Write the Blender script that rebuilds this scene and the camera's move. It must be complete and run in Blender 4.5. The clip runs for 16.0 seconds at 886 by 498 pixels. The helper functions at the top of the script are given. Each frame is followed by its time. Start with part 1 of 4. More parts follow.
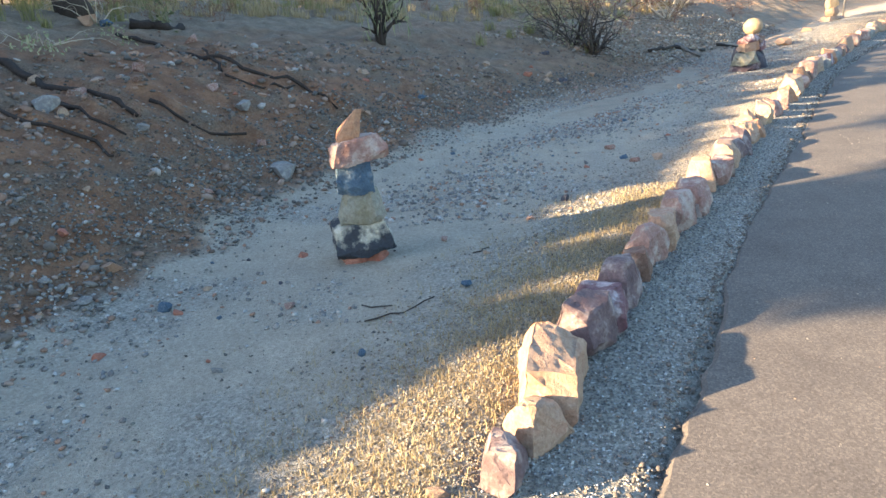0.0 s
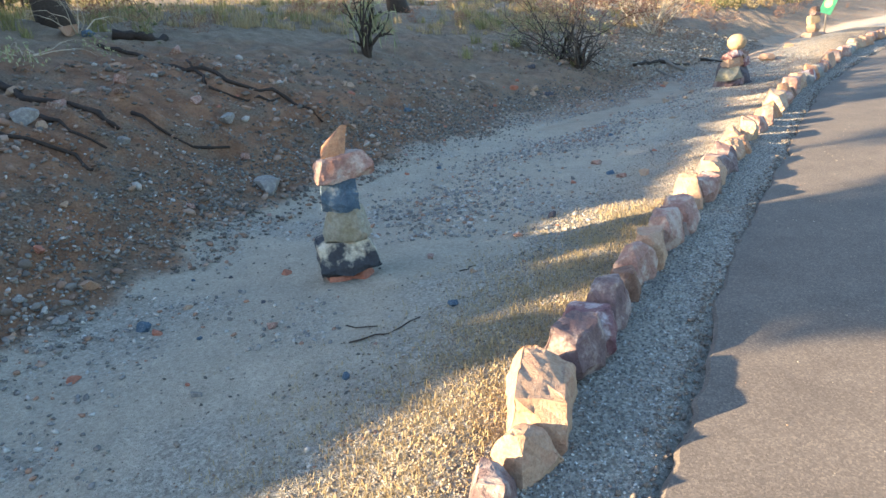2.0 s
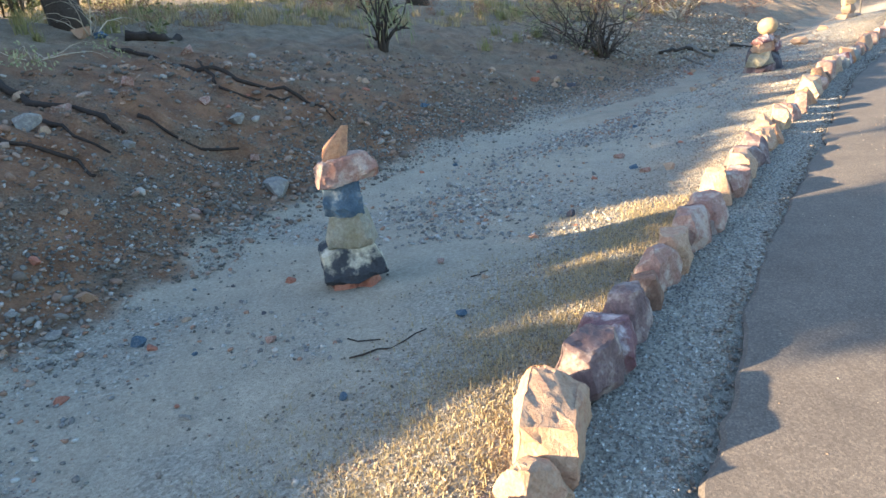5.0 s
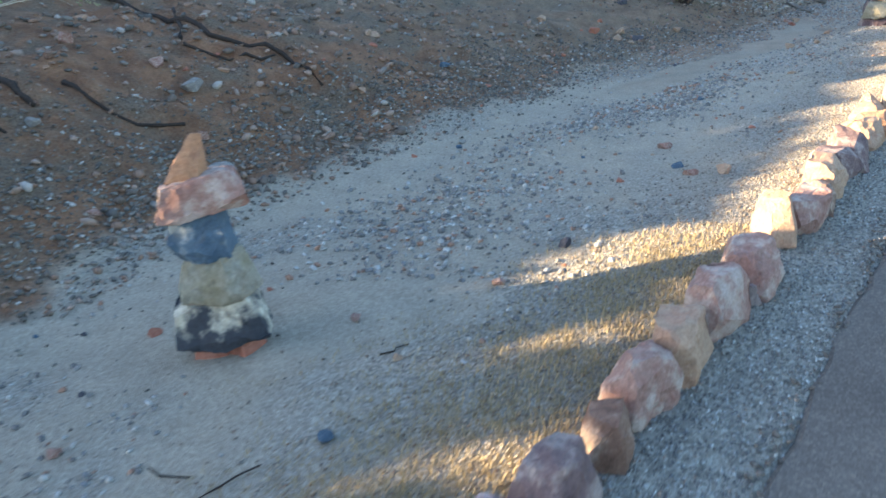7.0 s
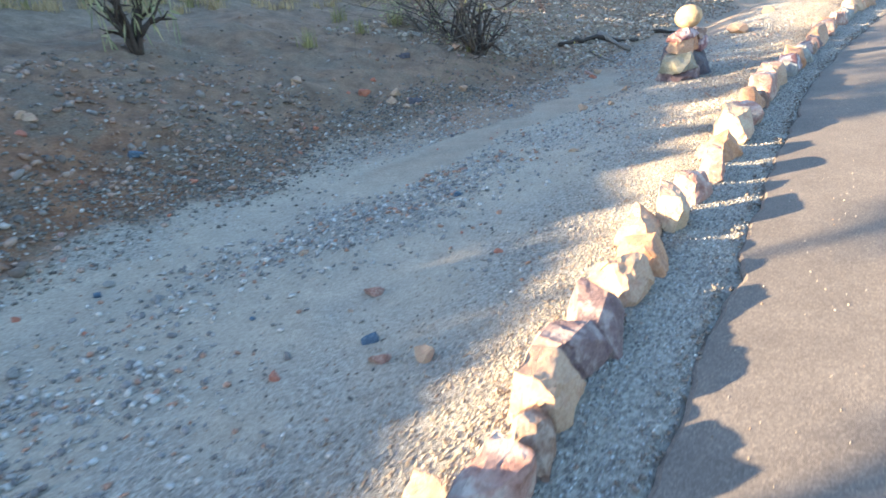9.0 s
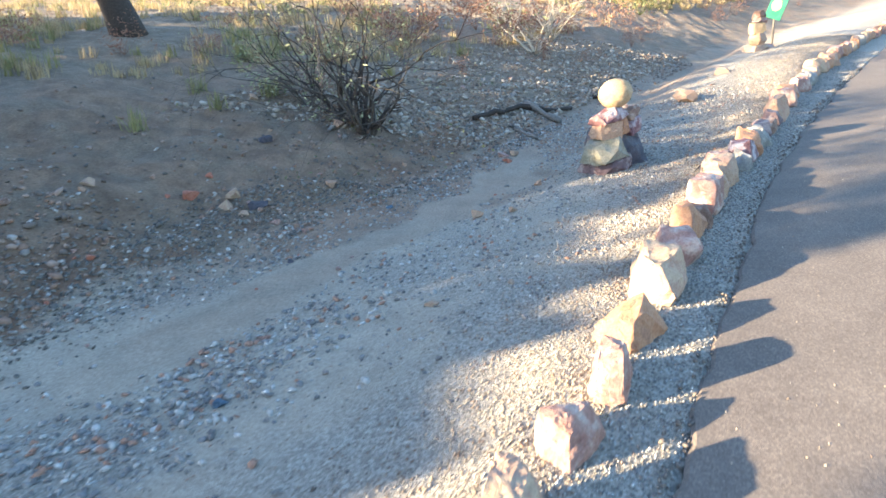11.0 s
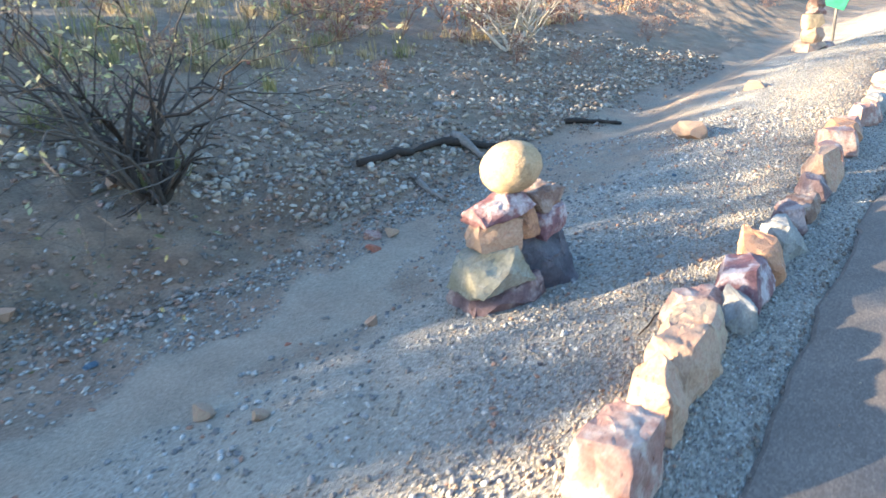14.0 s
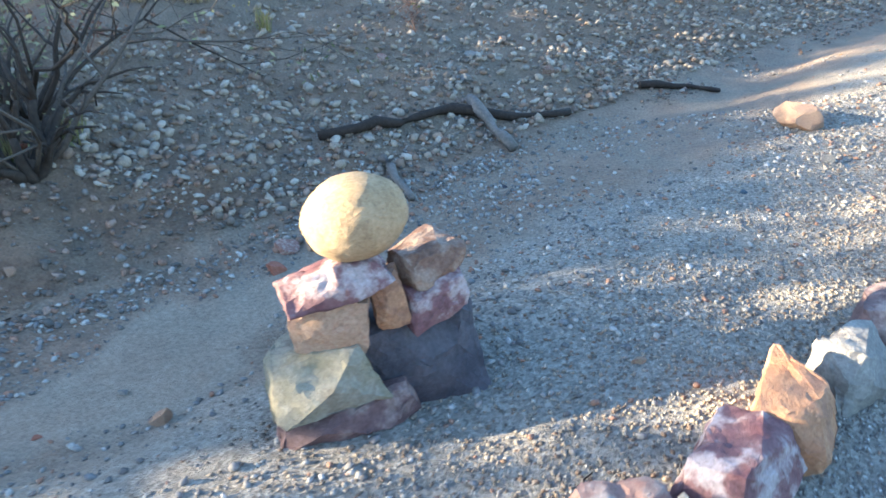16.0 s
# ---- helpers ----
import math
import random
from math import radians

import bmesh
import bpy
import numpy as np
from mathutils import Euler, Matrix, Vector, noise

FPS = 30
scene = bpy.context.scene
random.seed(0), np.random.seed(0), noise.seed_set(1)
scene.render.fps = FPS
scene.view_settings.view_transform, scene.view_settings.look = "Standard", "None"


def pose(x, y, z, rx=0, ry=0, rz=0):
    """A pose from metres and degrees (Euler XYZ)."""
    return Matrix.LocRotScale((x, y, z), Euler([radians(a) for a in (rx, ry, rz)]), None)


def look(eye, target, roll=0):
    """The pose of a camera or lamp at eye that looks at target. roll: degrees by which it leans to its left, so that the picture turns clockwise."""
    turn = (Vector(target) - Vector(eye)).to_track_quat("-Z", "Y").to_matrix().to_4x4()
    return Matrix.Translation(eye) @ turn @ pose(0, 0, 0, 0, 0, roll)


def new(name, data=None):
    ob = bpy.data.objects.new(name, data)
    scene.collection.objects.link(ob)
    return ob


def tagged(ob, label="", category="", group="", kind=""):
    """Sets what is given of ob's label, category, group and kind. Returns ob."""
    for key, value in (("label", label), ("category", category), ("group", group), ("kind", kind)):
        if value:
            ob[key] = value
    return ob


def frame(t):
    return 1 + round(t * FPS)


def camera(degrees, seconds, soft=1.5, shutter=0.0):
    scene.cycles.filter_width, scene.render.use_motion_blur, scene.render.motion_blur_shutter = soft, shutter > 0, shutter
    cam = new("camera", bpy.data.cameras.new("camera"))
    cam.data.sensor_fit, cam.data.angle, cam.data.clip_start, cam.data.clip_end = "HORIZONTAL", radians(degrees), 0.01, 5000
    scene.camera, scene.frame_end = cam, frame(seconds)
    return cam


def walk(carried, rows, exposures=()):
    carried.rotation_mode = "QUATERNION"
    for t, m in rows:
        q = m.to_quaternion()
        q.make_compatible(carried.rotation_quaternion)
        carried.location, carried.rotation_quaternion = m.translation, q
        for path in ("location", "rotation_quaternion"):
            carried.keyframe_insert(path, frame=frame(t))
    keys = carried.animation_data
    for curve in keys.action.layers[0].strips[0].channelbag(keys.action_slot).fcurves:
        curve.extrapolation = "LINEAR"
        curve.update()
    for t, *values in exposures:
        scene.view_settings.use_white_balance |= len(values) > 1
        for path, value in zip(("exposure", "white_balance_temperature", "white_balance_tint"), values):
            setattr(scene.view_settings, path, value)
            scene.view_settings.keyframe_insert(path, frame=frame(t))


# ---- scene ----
cam = camera(63.9, 16.0, soft=1.5, shutter=0.4)
METRES, EYE, TILT, LEAN, TURN = 11.811, 1.5, 0.0, 0.0, 0.0
ROWS = [
    (0.0, 0.0, 0.0, 0.0, -1.54, -19.41, 4.39),
    (0.5, 0.0006, 0.0015, 0.0014, -1.38, -19.26, 4.01),
    (1.0, 0.0019, 0.0039, 0.0022, -2.07, -18.04, 3.12),
    (1.5, 0.0005, 0.006, 0.0017, -2.7, -18.21, 3.43),
    (2.0, -0.0001, 0.0062, 0.002, -2.61, -18.65, 3.86),
    (2.5, -0.0001, 0.0054, 0.002, -2.21, -18.52, 4.38),
    (3.0, 0.0009, 0.0049, 0.002, -1.71, -18.52, 5.04),
    (3.5, 0.0014, 0.0048, 0.0022, -1.61, -18.52, 5.34),
    (6.0, 0.0344, 0.0697, -0.0005, 2.38, -20.44, 5.56),
    (6.5, 0.054, 0.1032, -0.0004, 6.07, -21.73, 5.31),
    (7.0, 0.0733, 0.1467, -0.0009, 6.9, -23.24, 5.51),
    (7.5, 0.0983, 0.1868, 0.0022, 4.24, -23.26, 5.44),
    (8.0, 0.1209, 0.2276, 0.0024, 2.24, -22.09, 6.04),
    (8.5, 0.1474, 0.2638, 0.0019, -2.78, -21.94, 6.31),
    (9.0, 0.1689, 0.3044, 0.0025, -3.79, -22.13, 4.96),
    (9.5, 0.1917, 0.3467, 0.0055, -5.9, -20.95, 4.6),
    (12.0, 0.3164, 0.5545, 0.0083, -5.76, -19.01, 4.82),
    (12.5, 0.3417, 0.5981, 0.0053, -4.26, -19.43, 4.76),
    (13.0, 0.3694, 0.6385, 0.005, -4.32, -20.13, 4.84),
    (13.5, 0.3932, 0.6781, 0.0049, -1.76, -20.25, 5.07),
    (14.0, 0.4163, 0.7173, 0.0061, -1.67, -20.57, 4.28),
    (14.5, 0.4379, 0.7498, 0.0072, -0.27, -20.41, 3.8),
    (15.0, 0.4582, 0.7849, 0.0043, 3.49, -21.31, 3.76),
    (15.5, 0.4873, 0.8169, 0.0032, 7.68, -23.41, 4.77),
    (16.0, 0.5049, 0.852, 0.0, 11.02, -25.8, 3.73),
]
walk(cam, [(t, pose(0, 0, EYE, TILT, LEAN, TURN) @ pose(METRES * x, METRES * y, METRES * z, 90 + pitch, roll, yaw)) for t, x, y, z, yaw, pitch, roll in ROWS],
     exposures=[(0.0, 3.05, 5480, 4), (3.5, 2.90, 5480, 4), (6.0, 3.08, 5380, 3), (7.2, 3.22, 5400, 4), (8.0, 3.50, 5420, 5), (9.5, 3.34, 5280, 4), (12.5, 3.30, 5080, 3), (16.0, 3.32, 4900, 2)])

# ---- light ----
SUN_EL, SUN_AZ = 14.9, 195.0          # where the sun stands: height and direction, degrees (0 = +x, 90 = +y)
sun_to = Vector((math.cos(radians(SUN_EL)) * math.cos(radians(SUN_AZ)), math.cos(radians(SUN_EL)) * math.sin(radians(SUN_AZ)), math.sin(radians(SUN_EL))))
world = bpy.data.worlds.new("world")
scene.world = world
world.use_nodes = True
wn = world.node_tree
sky = wn.nodes.new("ShaderNodeTexSky")
sky.sky_type, sky.sun_disc = "NISHITA", False
sky.sun_elevation = radians(SUN_EL)
sky.sun_rotation = math.atan2(sun_to.x, sun_to.y)
wn.links.new(sky.outputs[0], wn.nodes["Background"].inputs[0])
wn.nodes["Background"].inputs[1].default_value = 0.074
sun = new("sun", bpy.data.lights.new("sun", "SUN"))
sun.data.energy, sun.data.angle, sun.data.color = 4.9, radians(0.6), (1.0, 0.70, 0.38)
sun.matrix_world = look(sun_to * 60, (0, 0, 0))

# ---- the lie of the land ----
# TERRAIN
EDGE_Y = (-60, -10, 0, 1.9, 3.4, 5.0, 6.3, 7.3, 9.45, 10.95, 12.7, 15.3, 20, 30, 60)
EDGE_X = (-24, -5.2, -0.40, 0.63, 1.47, 2.43, 3.26, 3.88, 5.26, 6.27, 7.62, 9.75, 13.9, 23.5, 54)
ROW_Y = (-60, -10, 0, 2.1, 2.9, 3.7, 4.7, 5.65, 7.0, 9.0, 11.0, 12.6, 14.5, 17.1, 20, 30, 60)
ROW_X = (-24.6, -5.8, -0.85, 0.21, 0.62, 1.10, 1.72, 2.33, 3.25, 4.52, 5.92, 7.05, 8.5, 10.6, 13.2, 22.6, 53)
TOE_Y = (-60, -10, 0, 3.0, 4.3, 5.5, 7.0, 8.3, 10, 11, 12, 13, 14.5, 15.1, 17, 19, 24, 34, 60)
TOE_X = (-34, -8.0, -3.0, -2.13, -1.75, -1.4, -0.6, 0.28, 1.3, 2.2, 3.2, 4.1, 5.25, 5.75, 7.2, 8.7, 12.6, 22, 49)


TRACK_Y = (7.0, 10.13, 11.13, 11.45, 11.8, 12.65, 13.46, 16.0)
TRACK_X = (0.7, 2.42, 3.58, 3.78, 4.05, 4.47, 4.83, 6.73)


def lattice(ix, iy, seed):
    n = (ix.astype(np.int64) * 374761393 + iy.astype(np.int64) * 668265263 + seed * 1274126177) & 0xFFFFFFFF
    n = ((n ^ (n >> 13)) * 1274126177) & 0xFFFFFFFF
    return ((n ^ (n >> 16)) & 0xFFFF) / 32767.5 - 1.0


def wave(x, y, size, seed):
    """Smooth value noise from -1 to 1 with lumps of about that size."""
    x, y = np.asarray(x, float) / size, np.asarray(y, float) / size
    ix, iy = np.floor(x), np.floor(y)
    fx, fy = x - ix, y - iy
    fx, fy = fx * fx * (3 - 2 * fx), fy * fy * (3 - 2 * fy)
    a, b = lattice(ix, iy, seed), lattice(ix + 1, iy, seed)
    c, d = lattice(ix, iy + 1, seed), lattice(ix + 1, iy + 1, seed)
    return (a * (1 - fx) + b * fx) * (1 - fy) + (c * (1 - fx) + d * fx) * fy


def soft(v, w):
    """A ramp that starts gently at 0."""
    v = np.asarray(v, float) / w
    return w * np.where(v > 20, v, np.log1p(np.exp(np.minimum(v, 20))))


def step(v, a, b):
    u = np.clip((np.asarray(v, float) - a) / (b - a), 0, 1)
    return u * u * (3 - 2 * u)


def off_road(x, y):
    """Metres to the left of the asphalt's edge."""
    return (np.interp(y, EDGE_Y, EDGE_X) - x) * 0.85


def off_toe(x, y):
    """Metres up the bank from its foot, across it."""
    return (np.interp(y, TOE_Y, TOE_X) - x) * np.interp(y, (3, 6, 9, 14), (0.93, 0.86, 0.78, 0.76))


def off_row(x, y):
    return (np.interp(y, ROW_Y, ROW_X) - x) * 0.85


def off_track(x, y):
    """Metres from the middle of the bare sandy track in the wash, with a wandering edge."""
    return np.abs(np.interp(y, TRACK_Y, TRACK_X) - x) * 0.8 + 0.12 * wave(x, y, 0.5, 61) + 0.05 * wave(x, y, 0.15, 62)


# the exposed roots on the bank: places, thickness at both ends
ROOTS = [
    ([(-3.6, 8.8), (-2.6, 8.2), (-1.96, 7.85), (-1.42, 8.01), (-1.02, 7.73)], 0.034, 0.018),
    ([(-2.5, 8.35), (-2.1, 7.55), (-1.75, 7.6), (-1.45, 7.95)], 0.022, 0.012),
    ([(-4.1, 7.0), (-3.3, 6.45), (-2.63, 6.13), (-2.45, 6.05)], 0.042, 0.02),
    ([(-2.5, 6.45), (-2.15, 6.37), (-1.71, 6.56)], 0.022, 0.010),
    ([(-3.5, 5.6), (-2.99, 5.34), (-2.54, 5.4), (-2.4, 5.3)], 0.026, 0.010),
    ([(-3.0, 5.9), (-2.7, 5.75), (-2.45, 5.7)], 0.024, 0.010)]


def ledges(x, y):
    """Small steps in the bank that the roots hold up: earth kept above each root, washed out below it."""
    out = np.zeros(np.shape(x))
    for pts, a, c in ROOTS:
        best, side = np.full(np.shape(x), 9.0), np.zeros(np.shape(x))
        for (x0, y0), (x1, y1) in zip(pts, pts[1:]):
            dx, dy = x1 - x0, y1 - y0
            n = math.hypot(dx, dy)
            u = np.clip(((x - x0) * dx + (y - y0) * dy) / n ** 2, 0, 1)
            d = np.hypot(x - x0 - u * dx, y - y0 - u * dy)
            g = ((y - y0) * dx - (x - x0) * dy) / n          # above the root when positive
            side = np.where(d < best, g, side)
            best = np.minimum(best, d)
        out = out + 0.055 * np.tanh((side - 0.02) / 0.035) * np.exp(-(best / 0.20) ** 2)
    return out


def height(x, y, fine=True):
    x, y = np.asarray(x, float), np.asarray(y, float)
    e = off_toe(x, y) + 0.10 * wave(x, y, 0.9, 3)
    k = np.interp(y, (3, 8.5, 11.5, 14), (0.60, 0.62, 0.36, 0.34))
    top = np.interp(y, (0, 6, 9, 12, 16, 22), (1.0, 0.98, 0.95, 0.80, 0.75, 0.85))
    run = soft(e, 0.14)
    rise = run * k
    past = soft(run - top / k, 0.15)                       # metres past the brow
    brow = np.interp(y, (0, 3, 6, 9, 13, 18), (0.4, 0.8, 2.6, 3.0, 3.4, 3.0))
    bank = rise - soft(rise - top, 0.08) + 0.26 * (past - soft(past - brow, 0.25)) + 0.085 * (soft(past - brow, 0.25) - soft(past - brow - 25, 2.0))
    d = off_road(x, y)
    r = off_row(x, y)
    verge = 0.02 * step(d, 0.05, 0.35) + 0.03 * np.exp(-((r - 0.2) / 0.25) ** 2)
    # the wash sinks a little between the verge and the bank
    lip = np.interp(y, (8, 11), (0.5, 1.15))
    dip = -0.10 * step(r, lip, lip + 0.7) * step(-e, -0.3, 0.5) * np.interp(y, (4, 8, 11, 17), (0.1, 0.5, 1.0, 1.0))
    bench = 0.20 * step(y, 13.0, 17.5) * step(r, -0.2, 0.6) * step(-e, 0.2, 0.9)
    h = bank + verge + dip + bench
    if fine:
        on = step(d, 0.02, 0.30)
        b = step(e, 0.0, 0.5) * np.interp(y, (13, 16), (1.0, 0.55))
        h = h + on * (0.010 * wave(x, y, 0.35, 5) + 0.006 * wave(x, y, 0.13, 6))
        h = h + b * (0.055 * wave(x, y, 0.8, 7) + 0.040 * wave(x, y, 0.3, 8) + 0.026 * wave(x, y, 0.13, 9)) + ledges(x, y)
    return h - 0.035 * step(-d, -0.04, 0.02)
# END TERRAIN


def ground_z(x, y):
    return float(height(x, y))

# ---- materials ----
def material(name, rough=0.85, metal=0.0):
    m = bpy.data.materials.new(name)
    m.use_nodes = True
    b = m.node_tree.nodes["Principled BSDF"]
    b.inputs["Roughness"].default_value, b.inputs["Metallic"].default_value = rough, metal
    b.inputs["Specular IOR Level"].default_value = 0.25
    return m, m.node_tree, b


def node(nt, kind, **values):
    n = nt.nodes.new(kind)
    for k, v in values.items():
        n.inputs[k].default_value = v
    return n


def noise_tex(nt, scale, detail=6.0, rough=0.6, kind="ShaderNodeTexNoise", place=None):
    n = nt.nodes.new(kind)
    n.inputs["Scale"].default_value = scale
    if kind == "ShaderNodeTexNoise":
        n.inputs["Detail"].default_value, n.inputs["Roughness"].default_value = detail, rough
    nt.links.new(place if place else nt.nodes["Texture Coordinate"].outputs["Object"], n.inputs["Vector"])
    return n


def coords(nt):
    return nt.nodes.new("ShaderNodeTexCoord")


def ramp(nt, src, stops):
    r = nt.nodes.new("ShaderNodeValToRGB")
    while len(r.color_ramp.elements) < len(stops):
        r.color_ramp.elements.new(0.5)
    for e, (p, c) in zip(r.color_ramp.elements, stops):
        e.position, e.color = p, (*c, 1)
    nt.links.new(src, r.inputs[0])
    return r


def mix(nt, a, b, fac, mode="MIX"):
    m = nt.nodes.new("ShaderNodeMix")
    m.data_type, m.blend_type = "RGBA", mode
    for v, k in ((fac, 0), (a, 6), (b, 7)):
        if hasattr(v, "is_linked"):
            nt.links.new(v, m.inputs[k])
        else:
            m.inputs[k].default_value = v if k == 0 else (*v, 1)
    return m.outputs[2]


def bump(nt, bsdf, src, strength, distance):
    b = nt.nodes.new("ShaderNodeBump")
    b.inputs["Strength"].default_value, b.inputs["Distance"].default_value = strength, distance
    nt.links.new(src, b.inputs["Height"])
    nt.links.new(b.outputs[0], bsdf.inputs["Normal"])
    return b


def stone_material(name, base, second, third=None, scale=6.0, rough=0.75, amount=0.5, rare=0.51):
    """Broken rock: two or three tones in patches, veins, grain."""
    m, nt, b = material(name, rough)
    coords(nt)
    info = nt.nodes.new("ShaderNodeObjectInfo")
    shift = nt.nodes.new("ShaderNodeVectorMath")
    shift.operation = "ADD"
    off = nt.nodes.new("ShaderNodeCombineXYZ")
    mul = nt.nodes.new("ShaderNodeMath")
    mul.operation, mul.inputs[1].default_value = "MULTIPLY", 37.0
    nt.links.new(info.outputs["Random"], mul.inputs[0])
    for k in range(3):
        nt.links.new(mul.outputs[0], off.inputs[k])
    nt.links.new(nt.nodes["Texture Coordinate"].outputs["Object"], shift.inputs[0])
    nt.links.new(off.outputs[0], shift.inputs[1])
    p = shift.outputs[0]
    n1 = noise_tex(nt, scale, 5, 0.62, place=p)
    f1 = ramp(nt, n1.outputs[0], [(0.5 - 0.28 * amount, (0, 0, 0)), (0.5 + 0.12, (1, 1, 1))])
    c = mix(nt, base, second, f1.outputs[0])
    if third:
        n2 = noise_tex(nt, scale * 1.0, 5, 0.62, place=p)
        f2 = ramp(nt, n2.outputs[0], [(rare, (0, 0, 0)), (rare + 0.09, (1, 1, 1))])
        soft_f = nt.nodes.new("ShaderNodeMath")
        soft_f.operation, soft_f.inputs[1].default_value = "MULTIPLY", 0.50
        nt.links.new(f2.outputs[0], soft_f.inputs[0])
        c = mix(nt, c, third, soft_f.outputs[0])
    n3 = noise_tex(nt, scale * 9, 6, 0.7, place=p)
    f3 = ramp(nt, n3.outputs[0], [(0.25, (0.55, 0.53, 0.50)), (0.75, (1.3, 1.3, 1.3))])
    c = mix(nt, c, f3.outputs[0], 0.85, "MULTIPLY")
    n4 = noise_tex(nt, scale * 2.5, 6, 0.7, place=p)
    f4 = ramp(nt, n4.outputs[0], [(0.30, (0.50, 0.44, 0.40)), (0.46, (1.0, 1.0, 1.0))])
    c = mix(nt, c, f4.outputs[0], 0.45, "MULTIPLY")
    nt.links.new(c, b.inputs["Base Color"])
    bump(nt, b, n3.outputs[0], 0.7, 0.012)
    return m


def gravel_material(name, stops, rough=0.8):
    m, nt, b = material(name, rough)
    coords(nt)
    g = nt.nodes.new("ShaderNodeNewGeometry")
    r = ramp(nt, g.outputs["Random Per Island"], stops)
    r.color_ramp.interpolation = "CONSTANT"
    n = noise_tex(nt, 90, 3, 0.6)
    f = ramp(nt, n.outputs[0], [(0.3, (0.7, 0.7, 0.7)), (0.7, (1.2, 1.2, 1.2))])
    nt.links.new(mix(nt, r.outputs[0], f.outputs[0], 0.7, "MULTIPLY"), b.inputs["Base Color"])
    return m


# ground: pale wash sand, grey grit, red bank earth, by the zones of the land
m_ground, nt, b = material("desert_soil", 0.95)
coords(nt)
zone = nt.nodes.new("ShaderNodeAttribute")
zone.attribute_name = "zone"
sep = nt.nodes.new("ShaderNodeSeparateColor")
nt.links.new(zone.outputs["Color"], sep.inputs[0])
big, mid, fine = noise_tex(nt, 0.7, 5), noise_tex(nt, 4.5, 7, 0.65), noise_tex(nt, 55, 5, 0.7)
grit = noise_tex(nt, 130, 3, 0.6)
speck = noise_tex(nt, 75, kind="ShaderNodeTexVoronoi")
sand = ramp(nt, mid.outputs[0], [(0.3, (0.36, 0.302, 0.232)), (0.7, (0.45, 0.380, 0.295))])
earth = ramp(nt, mid.outputs[0], [(0.28, (0.115, 0.062, 0.037)), (0.5, (0.222, 0.118, 0.066)), (0.75, (0.315, 0.185, 0.108))])
dull = ramp(nt, fine.outputs[0], [(0.3, (0.088, 0.070, 0.050)), (0.7, (0.215, 0.170, 0.124))])
grey = ramp(nt, speck.outputs["Color"], [(0.1, (0.20, 0.178, 0.148)), (0.5, (0.33, 0.292, 0.242)), (0.9, (0.45, 0.405, 0.345))])
scrub = ramp(nt, mid.outputs[0], [(0.3, (0.145, 0.112, 0.080)), (0.7, (0.285, 0.225, 0.162))])
pebbly = ramp(nt, big.outputs[0], [(0.46, (0, 0, 0)), (0.62, (0.35, 0.35, 0.35))])
c = mix(nt, sand.outputs[0], grey.outputs[0], sep.outputs[0])
c = mix(nt, c, grey.outputs[0], pebbly.outputs[0])
litter = noise_tex(nt, 1.7, 6, 0.65)
where_dull = ramp(nt, litter.outputs[0], [(0.46, (0, 0, 0)), (0.60, (0.8, 0.8, 0.8))])
bank_c = mix(nt, earth.outputs[0], dull.outputs[0], where_dull.outputs[0])
c = mix(nt, c, bank_c, sep.outputs[1])
c = mix(nt, c, scrub.outputs[0], sep.outputs[2])
shade = ramp(nt, fine.outputs[0], [(0.25, (0.58, 0.56, 0.54)), (0.75, (1.42, 1.42, 1.42))])
c = mix(nt, c, shade.outputs[0], 0.85, "MULTIPLY")
nt.links.new(c, b.inputs["Base Color"])
hsum = nt.nodes.new("ShaderNodeMath")
hsum.operation = "ADD"
nt.links.new(fine.outputs[0], hsum.inputs[0])
nt.links.new(grit.outputs[0], hsum.inputs[1])
bump(nt, b, hsum.outputs[0], 0.95, 0.023)

# asphalt: fine grey-brown aggregate, dusty towards the edge
m_road, nt, b = material("worn_asphalt", 0.9)
coords(nt)
b.inputs["Specular IOR Level"].default_value = 0.15
big, fine = noise_tex(nt, 2.2, 8, 0.7), noise_tex(nt, 110, 4, 0.75)
cell = noise_tex(nt, 130, kind="ShaderNodeTexVoronoi")
base = ramp(nt, big.outputs[0], [(0.3, (0.108, 0.088, 0.075)), (0.7, (0.152, 0.124, 0.104))])
ag = ramp(nt, cell.outputs["Color"], [(0.15, (0.55, 0.55, 0.55)), (0.6, (1.0, 1.0, 1.0)), (0.95, (1.75, 1.7, 1.6))])
c = mix(nt, base.outputs[0], ag.outputs[0], 0.5, "MULTIPLY")
nt.links.new(c, b.inputs["Base Color"])
bump(nt, b, fine.outputs[0], 0.45, 0.006)

m_chips = gravel_material("road_chips", [(0, (0.22, 0.205, 0.19)), (0.25, (0.12, 0.11, 0.105)), (0.45, (0.32, 0.30, 0.28)), (0.6, (0.165, 0.145, 0.13)), (0.80, (0.44, 0.42, 0.39)), (0.94, (0.27, 0.19, 0.14))])
m_grit = gravel_material("verge_gravel", [(0, (0.26, 0.205, 0.15)), (0.2, (0.14, 0.11, 0.085)), (0.38, (0.31, 0.25, 0.185)), (0.55, (0.20, 0.135, 0.092)), (0.7, (0.26, 0.225, 0.185)), (0.92, (0.38, 0.33, 0.27))])
m_wash = gravel_material("wash_gravel", [(0, (0.24, 0.215, 0.19)), (0.22, (0.135, 0.12, 0.11)), (0.4, (0.34, 0.31, 0.27)), (0.58, (0.26, 0.15, 0.10)), (0.70, (0.18, 0.165, 0.155)), (0.91, (0.39, 0.36, 0.325))])
